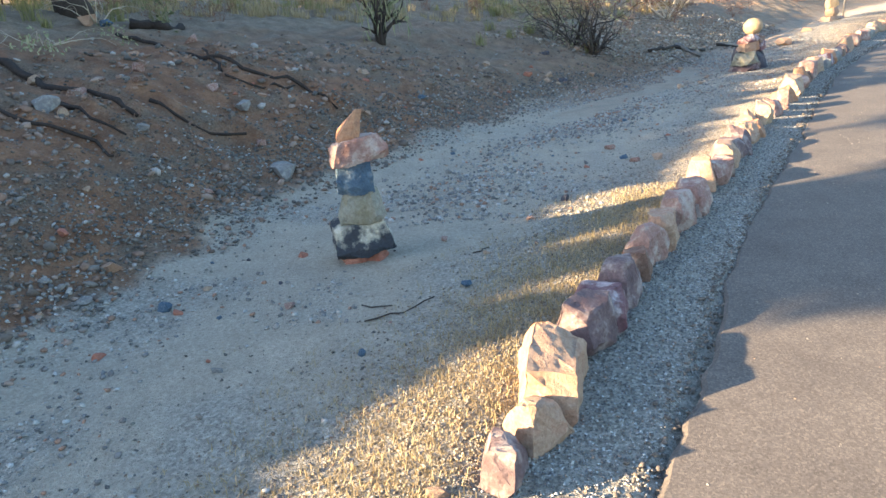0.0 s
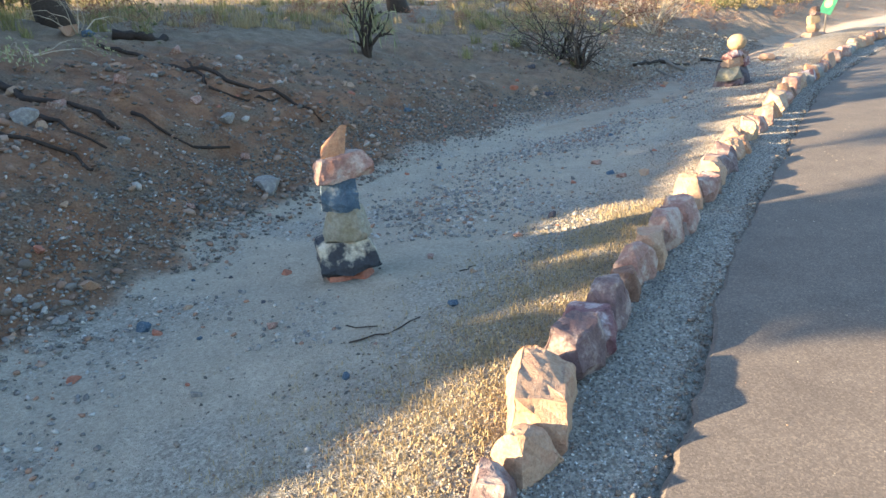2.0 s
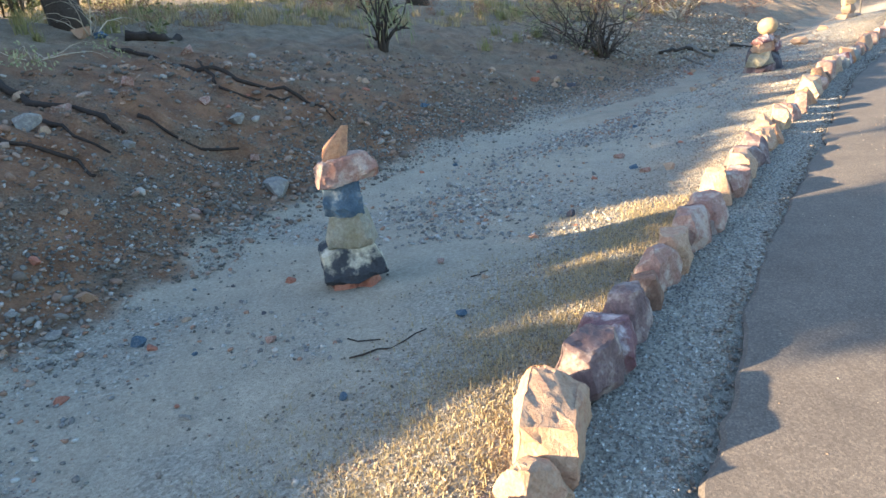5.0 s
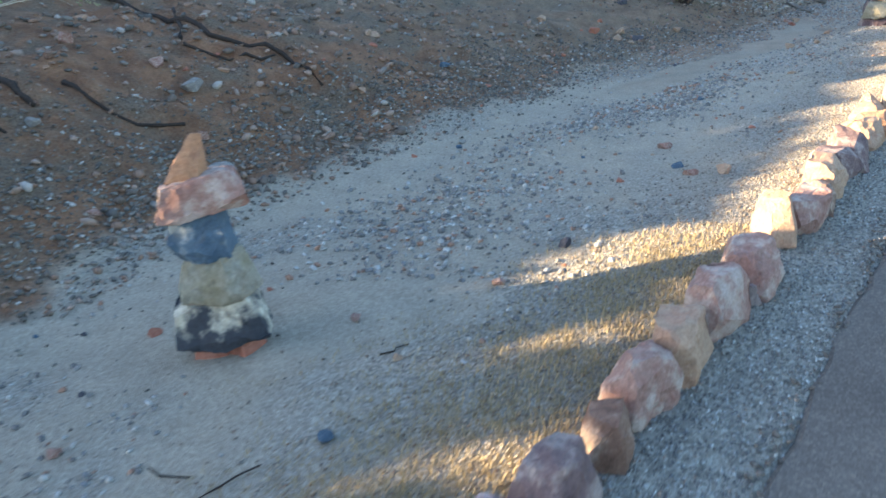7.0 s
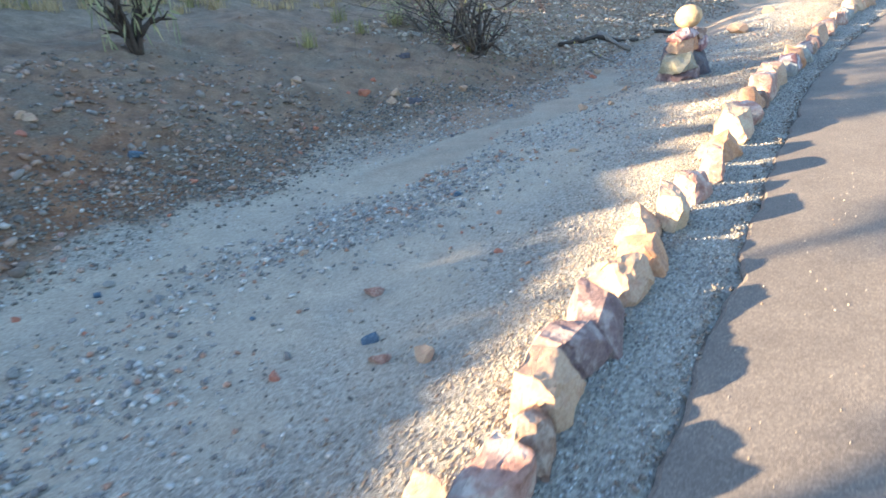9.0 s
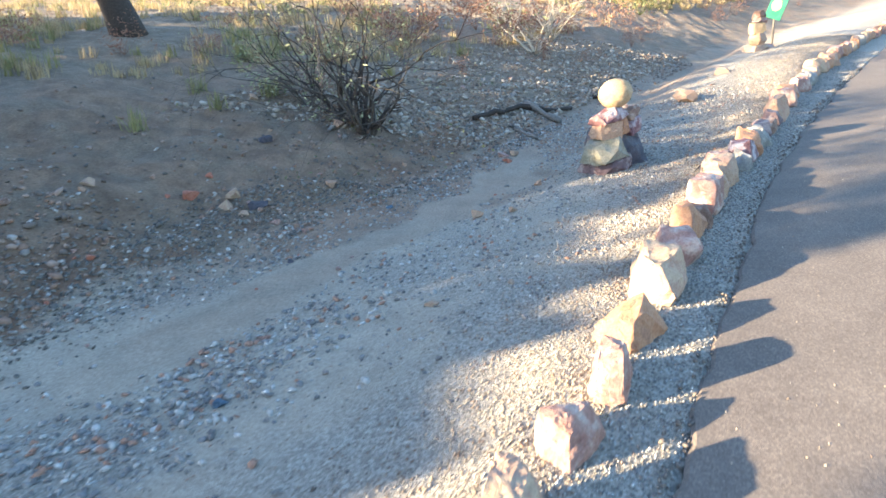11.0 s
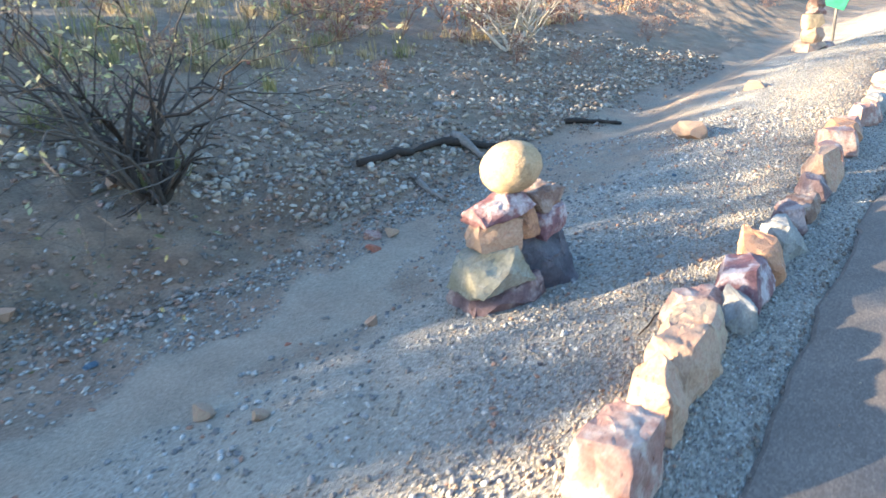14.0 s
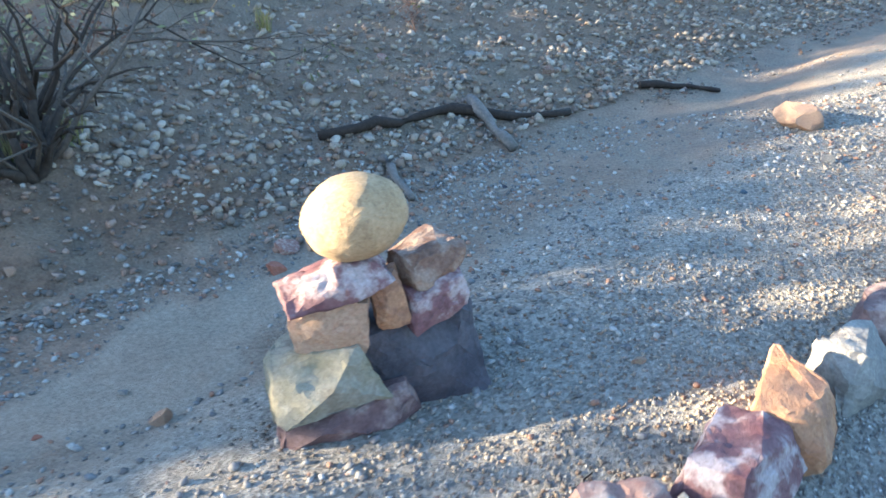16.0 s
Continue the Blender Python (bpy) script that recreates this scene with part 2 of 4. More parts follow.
m_bankgrit = gravel_material("bank_gravel", [(0, (0.20, 0.125, 0.086)), (0.25, (0.12, 0.092, 0.072)), (0.45, (0.26, 0.185, 0.14)), (0.62, (0.17, 0.146, 0.125)), (0.80, (0.095, 0.082, 0.07)), (0.95, (0.31, 0.275, 0.24))])
m_footgrit = gravel_material("bank_foot_litter", [(0, (0.17, 0.15, 0.125)), (0.3, (0.085, 0.072, 0.06)), (0.55, (0.20, 0.165, 0.135)), (0.75, (0.10, 0.090, 0.080)), (0.93, (0.34, 0.31, 0.28))])

S = {
    "purple": stone_material("purple_rhyolite", (0.115, 0.072, 0.070), (0.20, 0.135, 0.125), (0.38, 0.31, 0.27), 8),
    "pink": stone_material("pink_rock", (0.25, 0.128, 0.098), (0.36, 0.24, 0.195), (0.46, 0.39, 0.33), 9),
    "orange": stone_material("orange_rock", (0.34, 0.165, 0.085), (0.42, 0.25, 0.145), (0.18, 0.075, 0.055), 9),
    "tan": stone_material("tan_rock", (0.33, 0.20, 0.125), (0.41, 0.285, 0.195), (0.30, 0.14, 0.085), 8),
    "white": stone_material("pale_quartz_rock", (0.37, 0.26, 0.165), (0.45, 0.345, 0.245), (0.25, 0.115, 0.08), 8, rare=0.46),
    "grey": stone_material("grey_rock", (0.19, 0.172, 0.158), (0.27, 0.248, 0.222), (0.37, 0.34, 0.30), 9, rare=0.55),
    "brown": stone_material("brown_rock", (0.14, 0.080, 0.055), (0.25, 0.15, 0.105), (0.38, 0.31, 0.25), 9),
    "dark": stone_material("dark_basalt", (0.048, 0.045, 0.055), (0.095, 0.085, 0.095), None, 7),
    "blue": stone_material("blue_grey_rock", (0.052, 0.080, 0.118), (0.100, 0.138, 0.185), (0.34, 0.35, 0.34), 9, rare=0.58),
    "olive": stone_material("olive_stone", (0.20, 0.172, 0.112), (0.28, 0.258, 0.21), (0.14, 0.10, 0.058), 7, rare=0.54),
    "sandstone": stone_material("yellow_sandstone", (0.36, 0.25, 0.138), (0.42, 0.30, 0.175), None, 9, 0.85),
    "red": stone_material("red_rock", (0.30, 0.105, 0.06), (0.40, 0.18, 0.12), None, 8),
    "blackwhite": stone_material("black_and_cream_rock", (0.045, 0.045, 0.052), (0.50, 0.44, 0.34), None, 5.5, 0.75, 0.0),
    "purplewhite": stone_material("purple_rock_with_white_veins", (0.13, 0.058, 0.064), (0.24, 0.145, 0.14), (0.58, 0.53, 0.52), 7, rare=0.50),
}


def plain(name, a, bcol, scale=20, rough=0.85):
    m, nt, b = material(name, rough)
    coords(nt)
    n = noise_tex(nt, scale, 5, 0.65)
    r = ramp(nt, n.outputs[0], [(0.3, a), (0.7, bcol)])
    nt.links.new(r.outputs[0], b.inputs["Base Color"])
    bump(nt, b, n.outputs[0], 0.4, 0.01)
    return m


def leafy(name, stops, rough=0.7):
    m, nt, b = material(name, rough)
    coords(nt)
    g = nt.nodes.new("ShaderNodeNewGeometry")
    r = ramp(nt, g.outputs["Random Per Island"], stops)
    n = noise_tex(nt, 30, 3)
    f = ramp(nt, n.outputs[0], [(0.3, (0.7, 0.7, 0.7)), (0.7, (1.2, 1.2, 1.2))])
    nt.links.new(mix(nt, r.outputs[0], f.outputs[0], 0.6, "MULTIPLY"), b.inputs["Base Color"])
    tr = nt.nodes.new("ShaderNodeBsdfTranslucent")
    nt.links.new(r.outputs[0], tr.inputs[0])
    ms = nt.nodes.new("ShaderNodeMixShader")
    ms.inputs[0].default_value = 0.3
    nt.links.new(b.outputs[0], ms.inputs[1])
    nt.links.new(tr.outputs[0], ms.inputs[2])
    nt.links.new(ms.outputs[0], nt.nodes["Material Output"].inputs[0])
    return m


m_bark = plain("dark_bark", (0.025, 0.019, 0.015), (0.062, 0.046, 0.035), 40)
m_twig = plain("grey_twig_bark", (0.055, 0.043, 0.034), (0.115, 0.092, 0.072), 60)
m_palebark = plain("pale_dry_twig", (0.34, 0.27, 0.19), (0.48, 0.40, 0.30), 60)
m_root = plain("dead_root_wood", (0.018, 0.013, 0.010), (0.046, 0.032, 0.024), 45)
m_drift = plain("grey_dead_wood", (0.10, 0.085, 0.072), (0.19, 0.165, 0.145), 45)
m_drygrass = leafy("dry_straw_grass", [(0, (0.33, 0.245, 0.125)), (0.5, (0.42, 0.32, 0.175)), (1, (0.23, 0.17, 0.088))])
m_greengrass = leafy("yellow_green_grass", [(0, (0.22, 0.195, 0.075)), (0.5, (0.28, 0.245, 0.10)), (1, (0.15, 0.15, 0.06))])
m_leaf = leafy("olive_scrub_leaf", [(0, (0.075, 0.085, 0.035)), (0.5, (0.12, 0.125, 0.055)), (1, (0.17, 0.165, 0.08))])
m_yucca = leafy("pale_green_blade", [(0, (0.20, 0.21, 0.10)), (0.5, (0.30, 0.29, 0.15)), (1, (0.40, 0.36, 0.20))])
m_redbush = leafy("reddish_dry_scrub", [(0, (0.15, 0.075, 0.05)), (0.5, (0.22, 0.115, 0.075)), (1, (0.28, 0.17, 0.11))])


# ---- building ----
def mesh_of(name, verts, faces, mat, smooth=False, angle=None):
    me = bpy.data.meshes.new(name)
    me.from_pydata([tuple(v) for v in verts], [], [tuple(f) for f in faces])
    me.materials.append(mat)
    if smooth:
        me.polygons.foreach_set("use_smooth", [True] * len(me.polygons))
        if angle:
            me.set_sharp_from_angle(angle=radians(angle))
    me.update()
    return me


def big_mesh(name, verts, tris, mat):
    """A mesh from arrays of points and triangles."""
    me = bpy.data.meshes.new(name)
    n, f = len(verts), len(tris)
    me.vertices.add(n)
    me.vertices.foreach_set("co", np.asarray(verts, np.float32).ravel())
    me.loops.add(3 * f)
    me.loops.foreach_set("vertex_index", np.asarray(tris, np.int32).ravel())
    me.polygons.add(f)
    me.polygons.foreach_set("loop_start", np.arange(0, 3 * f, 3, dtype=np.int32))
    me.update(calc_edges=True)
    me.validate()
    me.materials.append(mat)
    return me


def ball(subdiv):
    bm = bmesh.new()
    bmesh.ops.create_icosphere(bm, subdivisions=subdiv, radius=1.0)
    v = np.array([p.co[:] for p in bm.verts])
    f = np.array([[q.index for q in p.verts] for p in bm.faces])
    bm.free()
    return v, f


BALLS = {k: ball(k) for k in (1, 2, 3, 4, 5)}


def rock_mesh(name, size, mat, seed, cuts=14, detail=4, rough=0.03, depth=(0.50, 0.84), angle=14, blocky=True):
    """Broken stone: a ball cut by planes, roughened and chipped. size: length, width, height; it stands on z = 0."""
    rng = np.random.RandomState(seed)
    v, f = BALLS[detail]
    v = v.copy()
    if blocky:                      # swell the ball towards a block, turned at random
        turn = np.array(Euler([rng.uniform(-0.5, 0.5), rng.uniform(-0.5, 0.5), rng.uniform(0, 3.0)]).to_matrix())
        v /= ((np.abs(v @ turn) ** 5).sum(1) ** 0.2)[:, None]
    n = rng.normal(size=(cuts, 3))
    n /= np.linalg.norm(n, axis=1)[:, None]
    n[0] = (0, 0, -1)
    for k in range(cuts):
        over = v @ n[k] - rng.uniform(*depth)
        v -= np.outer(np.maximum(over, 0), n[k])
    off = seed * 3.7
    for p in range(len(v)):
        q = Vector(v[p] * 2.6) + Vector((off, off, off))
        g = Vector(v[p] * 8.0) + Vector((off, off, off))
        c = noise.cell(Vector(v[p] * 3.2) + Vector((off, 0, off)))
        v[p] *= 1 + rough * (1.1 * noise.noise(q) + 0.6 * noise.noise(g) + 0.35 * (c if cuts > 4 else 0))
    lo, hi = v.min(0), v.max(0)
    v = (v - (lo + hi) / 2) / (hi - lo) * np.array(size)
    v[:, 2] += size[2] / 2
    return mesh_of(name, v, f, mat, True, angle) if name else (v, f)


def skin(bm):
    """Wraps the points of a mesh in their hull."""
    bmesh.ops.delete(bm, geom=bm.edges[:], context="EDGES_FACES")
    hull = bmesh.ops.convex_hull(bm, input=bm.verts[:])
    bmesh.ops.delete(bm, geom=list(dict.fromkeys(v for v in hull["geom_interior"] + hull["geom_unused"] if isinstance(v, bmesh.types.BMVert))), context="VERTS")


def block_mesh(name, size, mat, seed, taper=0.74, jitter=0.20, chips=3, slope=0.25, grain=0.010, cuts=3, facets=6):
    """A broken block: leaning sides, a sloping top, corners knocked off, rough faces. It stands on z = 0."""
    rng = random.Random(seed * 7 + 3)
    L, W, H = size
    drop = {(sx, sy): 1 - slope * rng.random() for sx in (-1, 1) for sy in (-1, 1)}
    drop[rng.choice(list(drop))] = 1.0
    points = []
    broken = rng.sample(range(8), chips)
    for k in range(8):
        sx, sy, top = (k & 1) * 2 - 1, (k & 2) - 1, k >> 2
        f = taper if top else 1.0
        p = Vector((sx * f * (1 - jitter * rng.random()), sy * f * (1 - jitter * rng.random()), drop[sx, sy] if top else 0.0))
        if k in broken:
            a, c, e = rng.uniform(0.3, 0.9), rng.uniform(0.3, 0.9), rng.uniform(0.2, 0.5)
            points += [p - Vector((sx * a, 0, 0)), p - Vector((0, sy * c, 0)), p - Vector((0, 0, e if top else -e))]
        else:
            points.append(p)
    for k in range(2):                                  # a bulge in the long sides
        points.append(Vector((rng.uniform(-0.5, 0.5), (-1, 1)[k] * rng.uniform(0.95, 1.12), rng.uniform(0.2, 0.5))))
    bm = bmesh.new()
    for p in points:
        bm.verts.new((p.x * L / 2, p.y * W / 2, p.z * H))
    skin(bm)
    middle = Vector((0, 0, H / 2))
    for k in range(facets):                             # slivers struck off all round
        n = Vector((rng.gauss(0, 1) / L, rng.gauss(0, 1) / W, (rng.gauss(0.3, 0.7)) / H)).normalized()
        far = max((v.co - middle).dot(n) for v in bm.verts)
        bmesh.ops.bisect_plane(bm, geom=bm.verts[:] + bm.edges[:] + bm.faces[:], plane_co=middle + n * far * rng.uniform(0.80, 0.95), plane_no=n, clear_outer=True)
        skin(bm)
    bmesh.ops.dissolve_limit(bm, angle_limit=radians(6), verts=bm.verts[:], edges=bm.edges[:])
    bmesh.ops.bevel(bm, geom=bm.edges[:], offset=0.013 * min(size) / 0.2, segments=1, affect="EDGES", clamp_overlap=True)
    bmesh.ops.triangulate(bm, faces=bm.faces[:])
    for k in range(cuts):
        reach = max(size) * (0.26, 0.14, 0.075)[k]
        long = [e for e in bm.edges if e.calc_length() > reach]
        if long:
            bmesh.ops.subdivide_edges(bm, edges=long, cuts=1)
            bmesh.ops.triangulate(bm, faces=[f for f in bm.faces if len(f.verts) > 3])
    bm.normal_update()
    off = Vector((seed * 1.7, seed * 0.9, seed * 2.3))
    for v in bm.verts:
        q = v.co / (0.35 * max(size)) + off
        n = 0.8 * noise.noise(q) + 0.5 * noise.noise(q * 3.1) + 0.4 * noise.noise(q * 7.0) + 0.9 * math.floor(2.5 * noise.noise(q * 1.3 + off)) / 2.5
        v.co += v.normal * n * grain * max(size) / 0.3
    me = bpy.data.meshes.new(name)
    bm.to_mesh(me)
    bm.free()
    me.materials.append(mat)
    me.polygons.foreach_set("use_smooth", [True] * len(me.polygons))
    me.set_sharp_from_angle(angle=radians(19))
    return me


def tube(points, radii, sides=6, rng=None):
    """Points and triangles of a bent, tapered branch."""
    vs, fs = [], []
    pts = [Vector(p) for p in points]
    for i, (p, r) in enumerate(zip(pts, radii)):
        d = (pts[min(i + 1, len(pts) - 1)] - pts[max(i - 1, 0)]).normalized()
        a = d.orthogonal().normalized()
        b = d.cross(a)
        for k in range(sides):
            t = 2 * math.pi * k / sides
            vs.append(p + (a * math.cos(t) + b * math.sin(t)) * r)
    for i in range(len(pts) - 1):
        for k in range(sides):
            a, b = i * sides + k, i * sides + (k + 1) % sides
            fs += [(a, b, b + sides), (a, b + sides, a + sides)]
    n = len(pts) - 1
    fs += [(n * sides, n * sides + k, n * sides + k + 1) for k in range(1, sides - 1)]
    fs += [(0, k + 1, k) for k in range(1, sides - 1)]
    return vs, fs


class Heap:
    """Gathers pieces of one mesh."""
    def __init__(self):
        self.v, self.f, self.n = [], [], 0

    def add(self, vs, fs):
        self.v.append(np.array([tuple(p) for p in vs], float))
        self.f.append(np.array(fs, int) + self.n)
        self.n += len(vs)

    def mesh(self, name, mat):
        return big_mesh(name, np.concatenate(self.v), np.concatenate(self.f), mat)


def part(name, me, parent, label="", m=None):
    ob = new(name, me)
    ob.parent = parent
    if m is not None:
        ob.matrix_basis = m
    if label:
        tagged(ob, label)
    return ob


# ---- ground and road ----
def spread(lo, hi, fine, far):
    a = list(np.arange(lo, hi, fine))
    s = fine
    while a[-1] < far:
        s *= 1.18
        a.append(a[-1] + s)
    s = fine
    while a[0] > -far:
        s *= 1.18
        a.insert(0, a[0] - s)
    return np.array(a)


gx, gy = spread(-6.0, 13.0, 0.055, 700), spread(0.5, 23.0, 0.055, 700)
GX, GY = np.meshgrid(gx, gy)
GZ = height(GX, GY)
nx, ny = len(gx), len(gy)
idx = np.arange(nx * ny).reshape(ny, nx)
q = np.stack([idx[:-1, :-1], idx[:-1, 1:], idx[1:, 1:], idx[1:, :-1]], -1).reshape(-1, 4)
tris = np.concatenate([q[:, [0, 1, 2]], q[:, [0, 2, 3]]])
me = big_mesh("ground", np.stack([GX, GY, GZ], -1).reshape(-1, 3), tris, m_ground)
me.polygons.foreach_set("use_smooth", [True] * len(me.polygons))
e, r = off_toe(GX, GY), off_row(GX, GY)
wob = 0.18 * wave(GX, GY, 0.5, 21) + 0.12 * wave(GX, GY, 0.17, 22)
grey_f = np.clip(1 - step(r + wob * 2, 0.55, 1.25) + (0.75 - 0.4 * step(GY, 9.2, 11.0)) * step(wave(GX, GY, 0.9, 23) + 0.5 * wave(GX, GY, 0.3, 24), 0.1, 0.6) + step(GY + wob, 10.5, 12) * (1 - step(r + wob, 1.3, 1.9)), 0, 1)
channel = step(GY, 9.2, 11.0)
earth_f = np.maximum(step(e + 0.55 * wob, -0.02, 0.12), 0.62 * channel * step(e + 1.4 * wob, -1.25, -0.75)) * (1 - 0.25 * step(GY + 3 * wob, 12, 15))
bare = (1 - step(off_track(GX, GY), 0.16, 0.32)) * step(GY, 8.6, 9.6) * (1 - step(GY, 12.2, 14.0))
grey_f = grey_f * (1 - bare)
earth_f = np.maximum(earth_f * (1 - bare), 0.30 * bare)
scrub_f = step(e + 2 * wob, np.interp(GY, (3, 9, 14), (2.6, 2.3, 2.6)), np.interp(GY, (3, 9, 14), (4.4, 4.0, 4.4)))
earth_f = np.maximum(earth_f, 0.75 * step(-off_road(GX, GY) + wob, 2.8, 3.6))                  # earth beyond the road
scrub_f = np.maximum(scrub_f, 0.6 * step(GY + 2 * wob, 8.0, 11.0) * step(e + wob, -0.2, 0.4))       # duller earth farther on
col = np.stack([grey_f, earth_f, scrub_f, np.ones_like(e)], -1).astype(np.float32)
att = me.color_attributes.new("zone", "FLOAT_COLOR", "POINT")
att.data.foreach_set("color", col.ravel())
ground = tagged(new("ground", me), "dry desert ground of pale sand, gravel and reddish bank earth", "ground", kind="structure")

# the road: a slab with a crumbled edge
ys = np.concatenate([np.arange(-40, 0, 1.0), np.arange(0, 18, 0.04), np.arange(18, 60, 1.0)])
edge = np.interp(ys, EDGE_Y, EDGE_X) + 0.034 * wave(ys, ys * 0, 0.33, 31) + 0.018 * wave(ys, ys * 0, 0.10, 32) + 0.03 * wave(ys, ys * 0, 1.3, 33)
vs, fs = [], []
ACROSS = (0.0, 0.02, 0.3, 1.0, 2.2, 3.6)
for x, y in zip(edge, ys):
    for k, a in enumerate(ACROSS):
        vs.append((x + a * 0.85, y - a * 0.5, 0.0 if k else -0.012))
    vs.append((x, y, -0.08))
w = len(ACROSS) + 1
for i in range(len(ys) - 1):
    for k in range(len(ACROSS) - 1):
        fs.append((i * w + k, i * w + k + 1, (i + 1) * w + k + 1, (i + 1) * w + k))
    fs.append((i * w + w - 1, i * w, (i + 1) * w, (i + 1) * w + w - 1))
road = tagged(new("road", mesh_of("road", vs, fs, m_road)), "worn grey asphalt road with a crumbled edge beside gravel", "road", kind="structure")

# ---- border rocks along the road ----
def heading(y):
    """Direction of the row of rocks, radians."""
    return math.atan2(1.0, (np.interp(y + 0.5, ROW_Y, ROW_X) - np.interp(y - 0.5, ROW_Y, ROW_X)))


LOOK = {"purple": "dark purple-brown", "pink": "pinkish weathered", "orange": "orange-brown", "tan": "tan", "white": "pale cream", "grey": "grey", "brown": "brown", "dark": "near-black",
        "blue": "blue-grey", "olive": "olive-grey", "sandstone": "yellow sandstone", "red": "brick-red", "blackwhite": "black and cream", "purplewhite": "purple white-veined"}

# place, length, height, turn from the row, lean, rock
ROW_NEAR = [
    (0.13, 1.98, 0.20, 0.17, 10, 0, "purple"), (0.27, 2.18, 0.22, 0.20, -20, 8, "tan"), (0.38, 2.48, 0.38, 0.27, 15, -10, "tan"), (0.58, 2.84, 0.27, 0.27, -5, 10, "purple"),
    (0.71, 3.08, 0.28, 0.22, 20, -8, "purplewhite"), (0.85, 3.28, 0.25, 0.24, 0, 6, "purple"), (1.00, 3.54, 0.18, 0.20, 30, 0, "brown"), (1.13, 3.78, 0.25, 0.26, -10, 8, "pink"),
    (1.30, 4.04, 0.26, 0.25, 10, -8, "tan"), (1.48, 4.30, 0.29, 0.27, 0, 10, "pink"), (1.70, 4.66, 0.29, 0.24, 15, -6, "pink")]
ROW_MIDDLE = [
    (1.63, 4.50, 0.14, 0.12, 40, 0, "purple"), (1.92, 5.09, 0.20, 0.28, 40, 20, "tan"), (2.09, 5.24, 0.28, 0.22, -10, 0, "pink"), (2.27, 5.52, 0.22, 0.17, 20, 5, "brown"),
    (2.37, 5.75, 0.26, 0.25, 5, -12, "tan"), (2.49, 6.00, 0.27, 0.20, -20, 6, "purple"), (2.66, 6.20, 0.31, 0.26, 15, 0, "purple"), (2.89, 6.60, 0.30, 0.21, -5, 8, "tan"),
    (3.08, 6.89, 0.30, 0.17, 25, 0, "orange"), (3.17, 7.18, 0.26, 0.20, 0, -6, "tan"), (3.40, 7.32, 0.24, 0.28, 10, 10, "white"), (3.70, 7.76, 0.23, 0.22, -15, 0, "pink")]
ROW_FAR = [
    (3.96, 8.12, 0.24, 0.25, 10, -8, "pink"), (4.20, 8.55, 0.30, 0.21, -10, 5, "orange"), (4.55, 9.08, 0.36, 0.31, 5, -12, "white"), (4.86, 9.52, 0.31, 0.20, 15, 6, "pink"),
    (5.06, 9.82, 0.27, 0.27, -10, 12, "orange"), (5.22, 10.06, 0.22, 0.17, 20, 0, "brown"), (5.40, 10.34, 0.30, 0.28, 0, 8, "pink"), (5.66, 10.72, 0.27, 0.26, 15, -6, "tan"),
    (5.84, 10.96, 0.30, 0.25, -5, 5, "tan")]
ROW_LAST = [
    (5.98, 11.20, 0.36, 0.19, 5, 0, "white"), (6.07, 11.48, 0.28, 0.16, -30, 6, "pink"), (6.26, 11.44, 0.22, 0.19, 20, -8, "grey"), (6.38, 11.68, 0.32, 0.22, 0, 8, "purplewhite"),
    (6.60, 11.95, 0.30, 0.26, 10, -10, "orange"), (6.83, 12.20, 0.27, 0.23, -15, 0, "grey"), (6.99, 12.48, 0.27, 0.22, 20, 10, "purple"), (7.20, 12.76, 0.30, 0.18, 0, 0, "brown"),
    (7.45, 13.08, 0.24, 0.19, 12, 4, "purple"), (7.65, 13.36, 0.33, 0.30, 0, -8, "tan"), (7.95, 13.80, 0.27, 0.22, 15, 0, "pink")]


def border_rock(x, y, length, tall, turn, lean, tone, seed):
    rng = random.Random(seed)
    me = block_mesh("border_rock", (length * 1.34, length * rng.uniform(0.70, 0.88), tall * 0.94), S[tone], seed, rng.uniform(0.62, 0.88), 0.22, rng.choice((2, 3, 4)), rng.uniform(0.08, 0.42))
    ob = new("border_rock", me)
    ob.matrix_world = pose(x, y, ground_z(x, y) - 0.025, rng.uniform(-6, 6), lean * 0.6, math.degrees(heading(y)) + turn)
    return tagged(ob, f"{LOOK[tone]} broken rock set in the row edging the road", "rock", "border rocks along the road")


seed = 100
for x, y, length, tall, turn, lean, tone in ROW_NEAR + ROW_MIDDLE + ROW_FAR + ROW_LAST:
    border_rock(x - float(np.interp(y, (9, 11), (-0.01, 0.03))), y - float(np.interp(y, (9, 11), (0.04, 0.08))), length, tall, turn, lean, tone, seed)
    seed += 1
rng = random.Random(5)
y = 14.1
while y < 27:
    border_rock(float(np.interp(y, ROW_Y, ROW_X)) + rng.uniform(-0.05, 0.05), y, rng.uniform(0.22, 0.32), rng.uniform(0.16, 0.26), rng.uniform(-30, 30), rng.uniform(-8, 8), rng.choice(["tan", "pink", "white", "orange", "pink", "grey"]), seed)
    seed += 1
    y += rng.uniform(0.24, 0.32)

# ---- cairns ----
# taper, unevenness, knocked-off corners and slope of the top, where a stone differs from the rest
SHAPE = {"smooth olive-grey stone": (0.66, 0.06, 1, 0.05), "blue-grey block-shaped stone": (0.86, 0.08, 1, 0.06), "black and cream angular stone": (0.80, 0.16, 3, 0.10),
         "flat pinkish stone": (0.78, 0.20, 4, 0.15), "large dark purple-grey boulder": (0.78, 0.14, 2, 0.35), "pale green-brown rock": (0.72, 0.14, 3, 0.2),
         "tilted purple and white slab": (0.75, 0.25, 4, 0.3), "pinkish tan block": (0.92, 0.12, 1, 0.1)}


